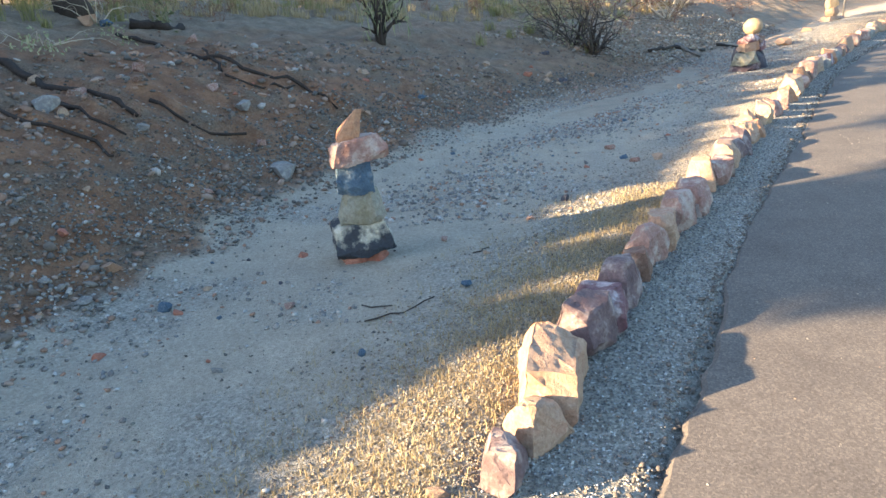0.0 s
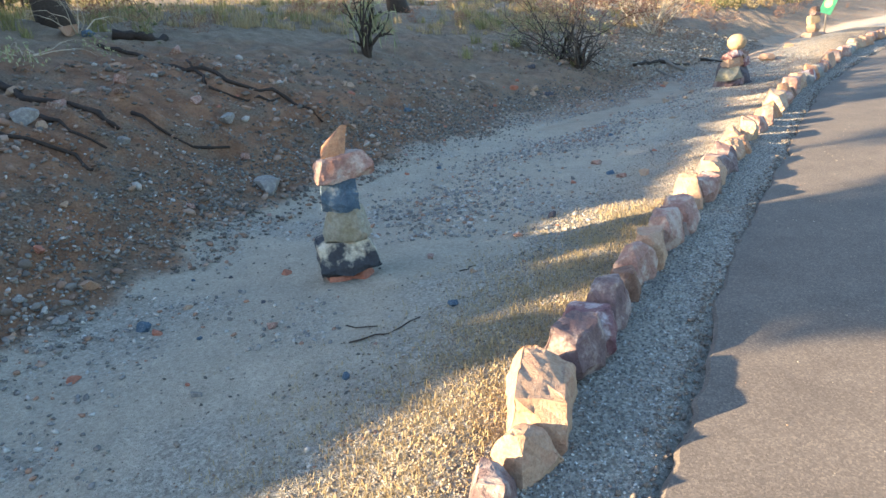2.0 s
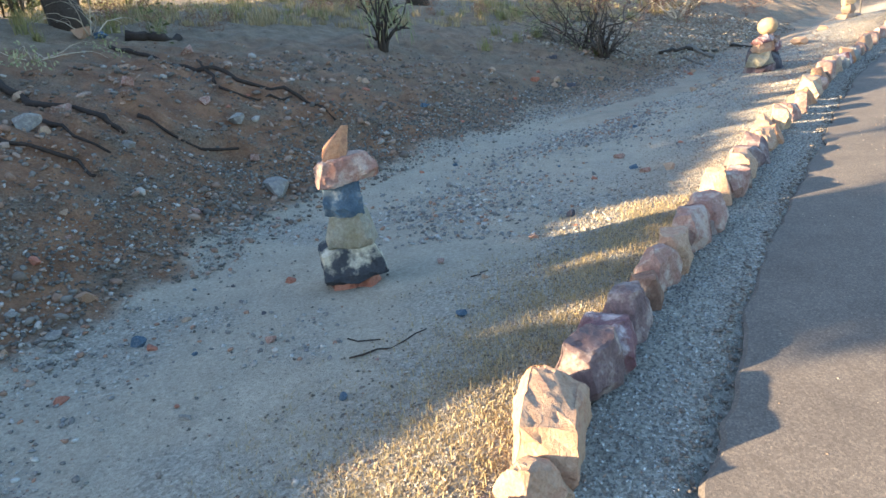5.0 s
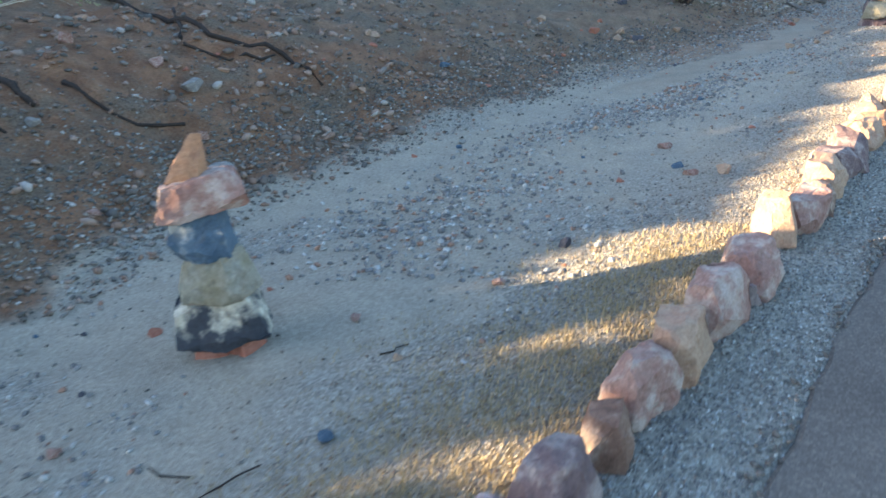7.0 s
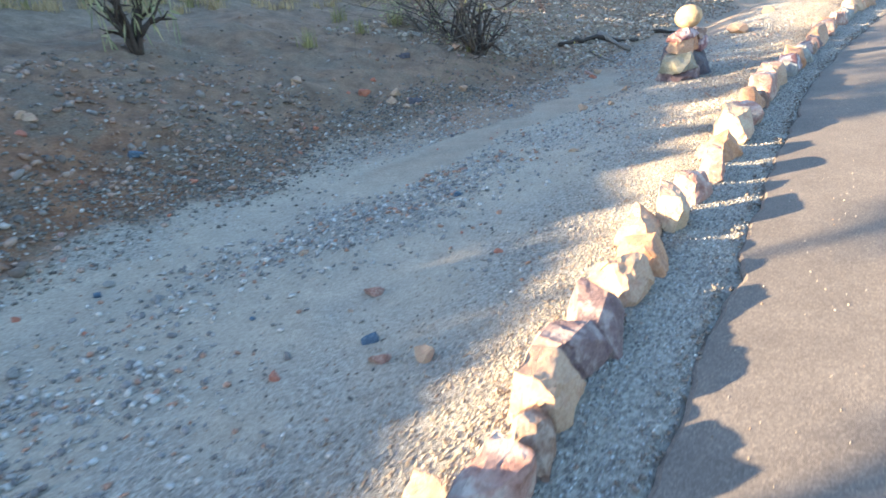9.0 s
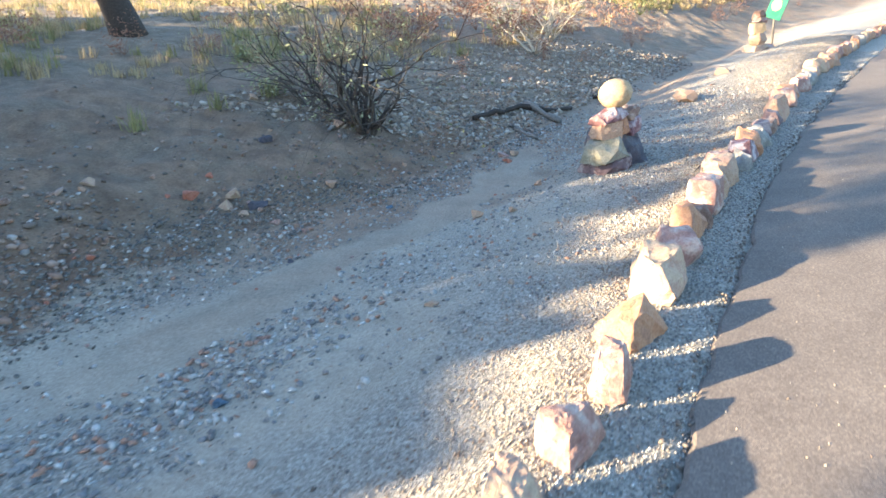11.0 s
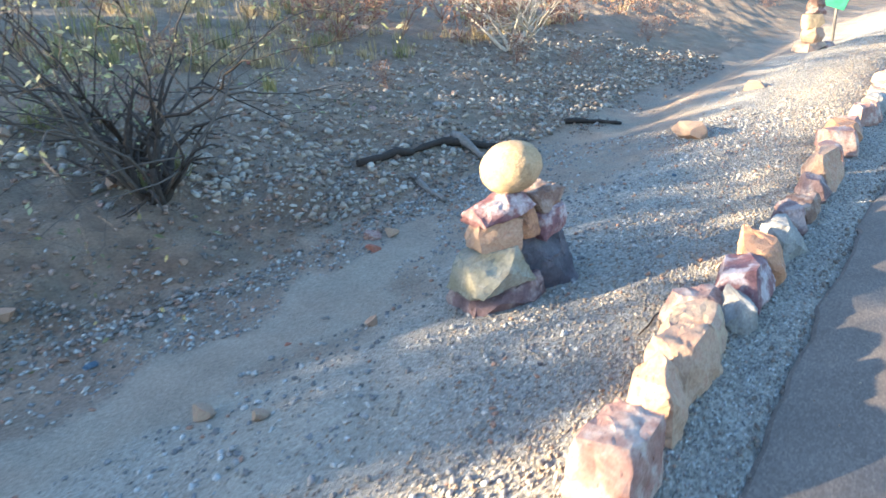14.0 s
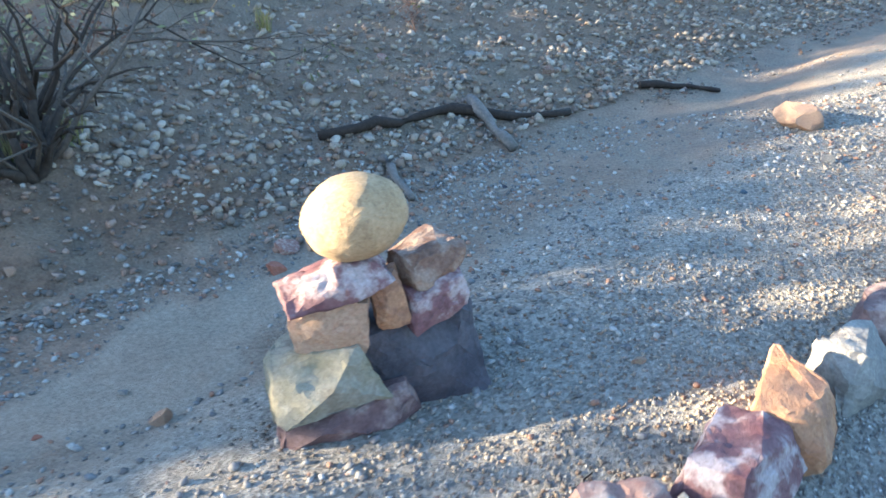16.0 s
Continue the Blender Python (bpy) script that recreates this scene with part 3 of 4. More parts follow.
def cairn(x, y, label, stones, facing):
    """A stack of balanced stones. stones: right, back, bottom, (length, depth, height), turn, lean, rock, label, cuts."""
    base = tagged(new("rock_cairn"), label, "cairn", "cairns beside the road")
    base.matrix_world = pose(x, y, ground_z(x, y), 0, 0, facing)
    for k, (r, bk, z, size, turn, lean, tone, text, cuts) in enumerate(stones):
        number = 700 + int(x * 31) + k * 7
        if cuts > 4:
            me = block_mesh("stone", size, S[tone], number, *SHAPE.get(text, (0.82, 0.16, 3, 0.12)))
        else:
            me = rock_mesh("stone", size, S[tone], number, cuts=cuts, rough=0.02, depth=(0.86, 0.95), angle=60, blocky=False, detail=5)
        if cuts < 4:                # the weathered hole in the round stone
            hole = Vector((-0.075, -0.10, size[2] * 0.50))
            for v in me.vertices:
                near = (v.co - hole).length
                v.co *= 1 - 0.10 * max(0.0, 1 - near / 0.032)
        part("stone", me, base, text, pose(r, bk, z, 0, lean, turn))
    return base


cairn(-0.50, 4.22, "cairn of five balanced stones topped by an orange point", [
    (-0.06, -0.05, -0.02, (0.16, 0.12, 0.075), 10, 0, "red", "small flat red stone", 8),
    (0.08, -0.03, -0.02, (0.15, 0.13, 0.08), 60, 0, "red", "small flat red stone", 8),
    (0.00, 0.06, -0.02, (0.18, 0.12, 0.08), -20, 0, "brown", "small brown stone", 8),
    (0.01, 0.0, 0.045, (0.41, 0.29, 0.22), 8, -6, "blackwhite", "black and cream angular stone", 10),
    (0.015, 0.0, 0.245, (0.30, 0.25, 0.205), -10, 2, "olive", "smooth olive-grey stone", 5),
    (0.0, 0.0, 0.425, (0.23, 0.20, 0.215), 5, 0, "blue", "blue-grey block-shaped stone", 5),
    (0.03, 0.0, 0.615, (0.38, 0.25, 0.15), 15, -5, "pink", "flat pinkish stone", 8),
], 6)
point = block_mesh("stone", (0.155, 0.12, 0.18), S["orange"], 733, 0.27, 0.12, 1, 0.1, 0.006, 3, 4)
for v in point.vertices:            # the point leans to one side
    v.co.x += 0.085 * max(0.0, v.co.z / 0.19) ** 1.3
ob = [o for o in scene.objects if o.name == "rock_cairn"][0]
part("stone", point, ob, "pointed orange stone", pose(-0.01, 0.0, 0.745, 0, 0, 0))

cairn(5.31, 11.90, "stacked cairn of mixed rocks topped by a round yellow stone", [
    (-0.13, 0.0, -0.03, (0.52, 0.34, 0.16), 5, 0, "purple", "flat dark red-brown base stone", 9),
    (0.08, 0.14, -0.04, (0.62, 0.44, 0.38), 8, 4, "dark", "large dark purple-grey boulder", 10),
    (-0.20, -0.03, 0.10, (0.39, 0.30, 0.20), 12, -6, "olive", "pale green-brown rock", 9),
    (-0.15, 0.0, 0.28, (0.27, 0.20, 0.175), -5, 8, "tan", "pinkish tan block", 8),
    (0.20, 0.06, 0.30, (0.26, 0.20, 0.14), 25, -10, "purplewhite", "purple and white rock", 9),
    (0.06, 0.02, 0.30, (0.12, 0.13, 0.18), 0, -8, "orange", "small orange stone", 8),
    (-0.12, 0.0, 0.445, (0.42, 0.26, 0.11), 10, -13, "purplewhite", "tilted purple and white slab", 8),
    (0.20, 0.10, 0.425, (0.25, 0.22, 0.10), 30, -9, "brown", "grey-brown flat stone", 8),
    (0.0, 0.0, 0.562, (0.32, 0.28, 0.245), 0, -12, "sandstone", "rounded yellow sandstone boulder", 3),
    (-0.30, -0.12, -0.02, (0.065, 0.06, 0.06), 0, 0, "sandstone", "small yellow pebble", 7),
], 21.5)

cairn(11.0, 20.0, "distant cairn of pale sunlit stones", [
    (0, 0, -0.03, (0.52, 0.36, 0.16), 0, 0, "white", "pale flat base stone", 8),
    (0.30, -0.05, -0.02, (0.30, 0.2, 0.12), 10, -10, "pink", "pinkish stone leaning on the base", 8),
    (0.02, 0, 0.12, (0.34, 0.28, 0.24), 10, 4, "tan", "tan stone", 8),
    (0.0, 0, 0.35, (0.30, 0.26, 0.22), -15, -8, "sandstone", "yellowish stone", 7),
    (0.07, 0, 0.55, (0.36, 0.22, 0.10), 10, 8, "pink", "flat pinkish stone", 8),
    (0.06, 0, 0.63, (0.26, 0.22, 0.17), 0, -6, "brown", "brown rounded stone", 6),
], 25)

# ---- loose stones big enough to pick out ----
STONES = {tone: [rock_mesh("loose_stone", (1, sy, sz), S[tone], 900 + 13 * n + k, cuts=11, detail=3, rough=0.03) for k, (sy, sz) in enumerate([(0.8, 0.55), (0.65, 0.45), (0.9, 0.7)])]
          for n, tone in enumerate(("grey", "pink", "white", "red", "brown", "tan", "dark", "blue"))}


def loose_stone(x, y, size, tone, where, rng):
    ob = new("loose_stone", rng.choice(STONES[tone]))
    ob.matrix_world = pose(x, y, ground_z(x, y) - 0.12 * size, rng.uniform(-14, 14), rng.uniform(-14, 14), rng.uniform(0, 360)) @ Matrix.Diagonal((size, size, size, 1))
    return tagged(ob, f"{LOOK[tone]} loose stone lying on the {where}", "stone", "loose stones on the ground")


rng = random.Random(11)
# the ones with a place of their own
for x, y, size, tone, where in [
    (-1.34, 6.2, 0.36, "grey", "foot of the bank"), (-1.81, 7.0, 0.22, "grey", "bank"), (-3.01, 5.69, 0.2, "grey", "bank"), (-2.88, 5.66, 0.15, "white", "bank"), (-2.74, 6.98, 0.14, "pink", "bank"),
    (-3.02, 7.7, 0.14, "tan", "bank"), (-0.8, 9.03, 0.14, "white", "bank"), (-2.94, 6.04, 0.16, "brown", "bank"), (-2.09, 7.07, 0.12, "pink", "bank"), (-1.69, 3.08, 0.085, "red", "sandy wash"),
    (-1.46, 3.56, 0.08, "red", "sandy wash"), (-1.54, 3.60, 0.08, "blue", "sandy wash"), (7.27, 14.87, 0.34, "tan", "sunlit gravel verge"), (8.6, 16.6, 0.28, "tan", "sunlit gravel verge"),
    (1.76, 6.19, 0.10, "pink", "sandy wash"), (1.72, 6.39, 0.09, "blue", "sandy wash"), (1.96, 6.15, 0.09, "white", "sandy wash"), (1.33, 6.17, 0.08, "red", "sandy wash"), (1.72, 6.92, 0.11, "pink", "sandy wash"),
    (-0.11, 9.05, 0.12, "blue", "bank"), (-0.86, 9.03, 0.13, "white", "bank"), (-0.77, 8.79, 0.11, "red", "bank"), (0.88, 11.12, 0.13, "white", "bank"), (1.88, 11.4, 0.13, "white", "foot of the bank"),
    (2.08, 11.32, 0.17, "dark", "foot of the bank"), (1.82, 11.31, 0.15, "white", "foot of the bank"), (1.55, 11.38, 0.15, "red", "bank")]:
    loose_stone(x, y, size, tone, where, rng)
for x, y, size, tone, where in [(1.98, 11.19, 0.09, "white", "foot of the bank"), (2.01, 12.58, 0.16, "dark", "bank"), (1.78, 13.74, 0.14, "white", "bank"),
    (3.85, 11.08, 0.11, "white", "sandy wash"), (4.45, 13.12, 0.13, "pink", "foot of the bank"), (4.57, 13.18, 0.10, "white", "foot of the bank"), (4.53, 11.79, 0.08, "tan", "sandy wash"), (4.13, 10.95, 0.08, "white", "sandy wash"), (3.33, 9.28, 0.09, "white", "gravel verge"), (-4.12, 9.23, 0.22, "tan", "bank beside the trunk"), (-3.51, 6.60, 0.16, "white", "bank"), (-2.98, 6.20, 0.15, "pink", "bank"), (-2.81, 8.96, 0.18, "pink", "bank"), (-3.89, 9.24, 0.16, "blue", "bank beside the trunk"), (4.45, 12.95, 0.12, "red", "foot of the bank"), (6.15, 12.2, 0.06, "white", "gravel verge"), (0.02, 1.75, 0.09, "tan", "gravel verge"), (-0.08, 1.82, 0.08, "tan", "gravel verge")]:
    loose_stone(x, y, size, tone, where, rng)
for k in range(250):
    u = rng.random()
    if u < 0.62:      # the bank
        y = rng.uniform(2.5, 17)
        e0 = abs(rng.gauss(0, 1.0))
        x = float(np.interp(y, TOE_Y, TOE_X)) - e0 / 0.82
        size, where, tone = 0.035 + 0.085 * rng.random() ** 2.2, "earth bank", rng.choice(["pink", "grey", "brown", "red", "white", "grey", "tan", "brown"])
    else:             # the wash
        y = rng.uniform(2.0, 15)
        a, c = float(np.interp(y, TOE_Y, TOE_X)), float(np.interp(y, ROW_Y, ROW_X)) - 0.7
        x = a + (c - a) * rng.random()
        size, where, tone = 0.028 + 0.05 * rng.random() ** 2, "sandy wash", rng.choice(["grey", "white", "blue", "dark", "pink", "grey", "red"])
    loose_stone(x, y, size, tone, where, rng)

# ---- gravel ----
OCT_V = np.array([(1, 0, 0), (-1, 0, 0), (0, 1, 0), (0, -1, 0), (0, 0, 1), (0, 0, -1)], float)
OCT_F = np.array([(0, 2, 4), (2, 1, 4), (1, 3, 4), (3, 0, 4), (2, 0, 5), (1, 2, 5), (3, 1, 5), (0, 3, 5)])


def pebbles(name, x, y, size, mat, label, shape=(OCT_V, OCT_F), seed=1):
    """Pebbles at the places x, y as one body of gravel."""
    clear = off_track(x, y) > 0.24 * step(y, 8.4, 9.6) * (1 - step(y, 12.2, 14.0)) - 0.2 * (1 - step(y, 8.4, 8.6) + step(y, 13.8, 14.0))          # the bare track stays free of pebbles
    x, y, size = x[clear], y[clear], size[clear]
    r = np.random.RandomState(seed)
    bv, bf = shape
    n, m = len(x), len(bv)
    a = r.uniform(0, 2 * math.pi, n)
    v = np.repeat(bv[None], n, 0) * (1 + 0.35 * r.uniform(-1, 1, (n, m, 1)))
    v = v * np.stack([size, size * r.uniform(0.6, 1, n), size * r.uniform(0.4, 0.8, n)], -1)[:, None] * 0.5
    t = r.uniform(-0.5, 0.5, (n, 1))
    v[..., 2] += v[..., 0] * t
    ca, sa = np.cos(a)[:, None], np.sin(a)[:, None]
    v = np.stack([v[..., 0] * ca - v[..., 1] * sa + x[:, None], v[..., 0] * sa + v[..., 1] * ca + y[:, None], v[..., 2] + (height(x, y) + size * 0.14)[:, None]], -1)
    f = (bf[None] + (np.arange(n) * m)[:, None, None]).reshape(-1, 3)
    return tagged(new(name, big_mesh(name, v.reshape(-1, 3), f, mat)), label, "gravel", kind="stuff")


R = np.random.RandomState(3)


def strip(n, y0, y1, power=1.0):
    return y0 + (y1 - y0) * R.uniform(0, 1, n) ** power


y = strip(34000, 1.2, 19, 1.25)
ex, rx = np.interp(y, EDGE_Y, EDGE_X), np.interp(y, ROW_Y, ROW_X)
x = rx - 0.05 + (ex - rx + 0.05) * R.uniform(0, 1, len(y)) ** 0.9
pebbles("roadside_gravel", x, y, R.uniform(0.006, 0.019, len(y)), m_chips, "grey crushed gravel strip between rocks and asphalt", seed=2)
y = strip(64000, 1.0, 21, 1.15)
x = np.interp(y, ROW_Y, ROW_X) + 0.1 - np.abs(R.normal(0, 0.62, len(y))) * np.interp(y, (3, 9, 12), (0.9, 0.9, 1.35))
keep = off_toe(x, y) < -0.1
pebbles("verge_gravel", x[keep], y[keep], R.uniform(0.006, 0.019, keep.sum()) * np.interp(y[keep], (8.5, 11), (1.0, 1.25)), m_grit, "tan gravel on the verge behind the border rocks", seed=3)
y = strip(26000, 1.5, 17, 1.2)
tx, rx = np.interp(y, TOE_Y, TOE_X), np.interp(y, ROW_Y, ROW_X)
x = tx - 0.3 + (rx - 0.3 - tx) * R.uniform(0, 1, len(y))
keep = (wave(x, y, 0.9, 23) + 0.5 * wave(x, y, 0.3, 24) + R.uniform(-0.4, 0.4, len(y))) > 0.18
pebbles("wash_gravel", x[keep], y[keep], 0.008 + 0.03 * R.uniform(0, 1, keep.sum()) ** 3, m_wash, "mixed grey pebbles scattered over the sandy wash", BALLS[1], seed=4)
y = strip(46000, 1.5, 20, 1.0)
x = np.interp(y, TOE_Y, TOE_X) + 0.25 - np.abs(R.normal(0, 1.5, len(y)))
keep = wave(x, y, 0.7, 41) + 0.6 * wave(x, y, 0.25, 42) + R.uniform(-0.8, 0.8, len(y)) > -0.05
pebbles("bank_gravel", x[keep], y[keep], 0.008 + 0.048 * R.uniform(0, 1, keep.sum()) ** 3.4, m_bankgrit, "reddish and grey stones strewn over the bank", BALLS[1], seed=5)
y = strip(4600, 2.0, 11, 1.0)
x = np.interp(y, TOE_Y, TOE_X) - 0.05 - 3.2 * R.uniform(0, 1, len(y)) ** 1.1
keep = wave(x, y, 0.9, 47) + 0.5 * wave(x, y, 0.3, 48) + R.uniform(-0.7, 0.7, len(y)) > 0.0
pebbles("bank_rubble", x[keep], y[keep], 0.022 + 0.075 * R.uniform(0, 1, keep.sum()) ** 2.6, m_bankgrit, "broken stones and clods half sunk in the bank", BALLS[1], seed=12)
y = strip(19000, 1.5, 12, 1.0)
x = np.interp(y, TOE_Y, TOE_X) - 0.42 + R.normal(0, 0.30, len(y)) + 0.2 * wave(y, y * 0, 0.8, 43)
pebbles("foot_litter", x, y, 0.008 + 0.034 * R.uniform(0, 1, len(y)) ** 3, m_footgrit, "dark grey pebble litter along the foot of the bank", BALLS[1], seed=8)
y = strip(11000, 13.2, 20.5, 1.1)
x = np.interp(y, TOE_Y, TOE_X) - 0.1 - 3.2 * R.uniform(0, 1, len(y)) ** 1.3
pebbles("slope_rubble", x, y, 0.014 + 0.075 * R.uniform(0, 1, len(y)) ** 4, m_grit, "loose rubble covering the stony slope", BALLS[1], seed=9)
y = strip(9500, 4.8, 9.6, 1.0)
tx, rx = np.interp(y, TOE_Y, TOE_X), np.interp(y, ROW_Y, ROW_X)
x = tx + (rx - tx) * (0.42 + np.interp(y, (4.8, 8, 11.5), (0.02, -0.02, -0.22)) + 0.10 * wave(y, y * 0, 1.5, 44)) + R.normal(0, 0.34, len(y))
keep = wave(x, y, 0.55, 45) + R.uniform(-0.9, 0.9, len(y)) > -0.1
pebbles("washed_pebbles", x[keep], y[keep], 0.010 + 0.040 * R.uniform(0, 1, keep.sum()) ** 2.8, m_wash, "washed-out band of mixed pebbles in the wash", BALLS[1], seed=10)
y = strip(17000, 9.6, 15.5, 1.0)
tx, rx = np.interp(y, TOE_Y, TOE_X), np.interp(y, ROW_Y, ROW_X)
x = tx + 0.05 + (rx - 0.35 - tx) * R.uniform(0, 1, len(y)) ** 1.5
keep = wave(x, y, 0.6, 46) + R.uniform(-0.9, 0.9, len(y)) > -0.1
pebbles("channel_pebbles", x[keep], y[keep], 0.009 + 0.032 * R.uniform(0, 1, keep.sum()) ** 2.6, m_wash, "grey and brown pebbles along the sandy channel", BALLS[1], seed=11)
# dark bits of bark and grit blown over the sand
y = strip(5200, 1.6, 14.5, 1.15)
tx, rx = np.interp(y, TOE_Y, TOE_X), np.interp(y, ROW_Y, ROW_X)
x = tx - 0.1 + (rx - 0.2 - tx) * R.uniform(0, 1, len(y)) ** 1.2
keep = wave(x, y, 0.45, 49) + R.uniform(-0.8, 0.8, len(y)) > 0.1
pebbles("dark_litter", x[keep], y[keep], 0.007 + 0.022 * R.uniform(0, 1, keep.sum()) ** 3, m_footgrit, "dark bits of bark and grit on the sand", seed=13)
# crumbs along the broken edge of the asphalt
y = strip(1500, 1.2, 17, 1.2)
x = np.interp(y, EDGE_Y, EDGE_X) + R.normal(0.0, 0.05, len(y))
ob = pebbles("asphalt_crumbs", x, y, R.uniform(0.008, 0.03, len(y)), m_road, "dark crumbs along the broken asphalt edge", BALLS[1], seed=6)
ob.location.z = 0.012
y = strip(800, 1.0, 16)
x = np.interp(y, EDGE_Y, EDGE_X) + 0.1 + 2.0 * R.uniform(0, 1, len(y))
ob = pebbles("road_pebbles", x, y, R.uniform(0.004, 0.011, len(y)), m_grit, "few tan pebbles lying on the asphalt", BALLS[1], seed=7)
ob.location.z = 0.036

# ---- roots and dead wood ----
def lying(name, points, r0, r1, mat, label, category, lift=0.6, seed=1):
    """A root or branch that follows the ground through those places."""
    rng = random.Random(seed)
    p = []
    for (x0, y0), (x1, y1) in zip(points, points[1:]):
        n = max(3, int(math.hypot(x1 - x0, y1 - y0) / 0.13))
        p += [(x0 + (x1 - x0) * i / n, y0 + (y1 - y0) * i / n) for i in range(n)]
    p.append(points[-1])
    line, radii = [], []
    for i, (x, y) in enumerate(p):
        r = (r0 + (r1 - r0) * i / (len(p) - 1)) * rng.uniform(0.7, 1.3)
        x, y = x + rng.gauss(0, 0.009), y + rng.gauss(0, 0.009)
        line.append((x, y, ground_z(x, y) + r * lift + rng.uniform(0, 0.01)))
        radii.append(r)
    h = Heap()
    h.add(*tube(line, radii, 7))
    return tagged(new(name, h.mesh(name, mat)), label, category)


for k, (pts, a, c) in enumerate(ROOTS):
    lying("exposed_root", pts, a * 0.95, c * 1.0, m_root, "dark exposed root snaking over the earth bank", "root", 0.15, 20 + k)["group"] = "exposed roots on the bank"
lying("dead_branch", [(-3.78, 9.68), (-3.46, 9.78), (-3.34, 10.3)], 0.075, 0.05, m_root, "dark log-shaped piece on the bank", "branch", 0.5, 35)
lying("dead_branch", [(4.28, 14.15), (4.7, 14.5), (5.0, 14.85), (5.4, 15.0), (5.8, 15.3)], 0.045, 0.022, m_root, "grey dead branch lying at the foot of the bank", "branch", 1.0, 31)
lying("dead_branch", [(5.10, 15.05), (5.25, 14.85), (5.46, 14.58)], 0.05, 0.03, m_drift, "short thick piece of grey dead wood", "branch", 1.2, 32)
lying("dead_branch", [(4.72, 14.1), (4.85, 13.9), (4.98, 13.75)], 0.03, 0.018, m_drift, "short grey stick in the wash", "branch", 1.0, 33)
lying("dead_branch", [(6.35, 16.0), (6.75, 16.2), (7.0, 16.25)], 0.03, 0.015, m_root, "dark dead wood beside the gravel", "branch", 1.0, 34)
for k, pts in enumerate([[(-0.42, 3.22), (-0.22, 3.28), (-0.08, 3.42)], [(-0.45, 3.42), (-0.28, 3.38)], [(3.2, 11.95), (3.35, 12.05), (3.5, 12.3)], [(5.75, 11.25), (5.95, 11.5), (6.0, 11.62)], [(0.2, 4.1), (0.3, 4.16)]]):
    lying("twig", pts, 0.0045, 0.0025, m_root, "thin dry twig lying on the sand", "twig", 1.2, 40 + k)["group"] = "dry twigs"

# ---- plants ----
def grow(h, tips, p, d, length, r, depth, rng, droop=0.0, sides=5, kids=(2, 3), bend=0.35):
    """One branch and its children, into the heap h; gathers the tips."""
    pts, radii = [p], [r]
    n = 5
    for i in range(n):
        d = (d + Vector((rng.gauss(0, bend), rng.gauss(0, bend), rng.gauss(0, bend) - droop)) * 0.5).normalized()
        p = p + d * length / n
        pts.append(p)
        radii.append(r * (1 - 0.55 * (i + 1) / n))
    h.add(*tube(pts, radii, sides))
    if depth == 0:
        tips.append((pts[-1], d))
        tips.append((pts[3], d))
        return
    for k in range(rng.randint(*kids)):
        at = rng.choice(pts[2:])
        nd = (d + Vector((rng.gauss(0, 0.7), rng.gauss(0, 0.7), rng.gauss(0.15, 0.5)))).normalized()
        grow(h, tips, at, nd, length * rng.uniform(0.55, 0.85), r * 0.5, depth - 1, rng, droop, max(3, sides - 1), kids, bend)
    grow(h, tips, pts[-1], d, length * 0.75, r * 0.45, depth - 1, rng, droop, max(3, sides - 1), kids, bend)


def leaf(h, p, d, length, width, rng):
    side = d.cross(Vector((rng.gauss(0, 1), rng.gauss(0, 1), rng.gauss(0, 1)))).normalized() * width / 2
    mid = p + d * length * 0.5 + Vector((0, 0, -0.06 * length))
    h.add([p, mid - side, mid + side, p + d * length - Vector((0, 0, 0.2 * length))], [(0, 1, 2), (1, 3, 2)])


def shrub(name, x, y, stems, length, r, depth, seed, mat, label, category, leafmat=None, leaves=0, leafsize=(0.03, 0.012), spread=0.8, droop=0.0, kids=(2, 3), group="", bend=0.35):
    rng = random.Random(seed)
    base = tagged(new(name), label, category, group)
    base.location = (x, y, ground_z(x, y))
    tips = []
    for k in range(stems):
        h = Heap()
        a = 2 * math.pi * (k + rng.random()) / stems
        d = Vector((math.cos(a) * spread, math.sin(a) * spread, 1.0)).normalized()
        grow(h, tips, Vector((math.cos(a) * r * 1.2, math.sin(a) * r * 1.2, -0.04)), d, length * rng.uniform(0.75, 1.15), r * rng.uniform(0.7, 1.1), depth, rng, droop, 6, kids, bend)
        part("stem", h.mesh("stem", mat), base)
    if leafmat:
        h = Heap()
        for k in range(leaves):
            p, d = rng.choice(tips)
            q = p + Vector((rng.gauss(0, 1), rng.gauss(0, 1), rng.gauss(0, 1))) * leafsize[0] * 1.5
            leaf(h, q, (d + Vector((rng.gauss(0, 0.8), rng.gauss(0, 0.8), rng.gauss(0, 0.6)))).normalized(), leafsize[0] * rng.uniform(0.6, 1.3), leafsize[1], rng)
        tagged(part("foliage", h.mesh("foliage", leafmat), base), kind="stuff")
    return base


ob = shrub("bare_shrub", 3.00, 13.19, 9, 1.15, 0.019, 3, 61, m_twig, "bare desert shrub with dark stubs and long thin stems", "shrub", m_leaf, 350, (0.04, 0.017), 1.1, kids=(1, 2), bend=0.38)
rng = random.Random(66)
for k in range(9):
    h = Heap()
    a = 2 * math.pi * k / 9
    grow(h, [], Vector((0.05 * math.cos(a), 0.05 * math.sin(a), -0.05)), Vector((0.55 * math.cos(a), 0.55 * math.sin(a), 1)).normalized(), rng.uniform(0.26, 0.46), 0.042, 2, rng, 0, 7, (1, 2), 0.35)
    part("stub", h.mesh("stub", m_bark), ob, "dark broken stub")
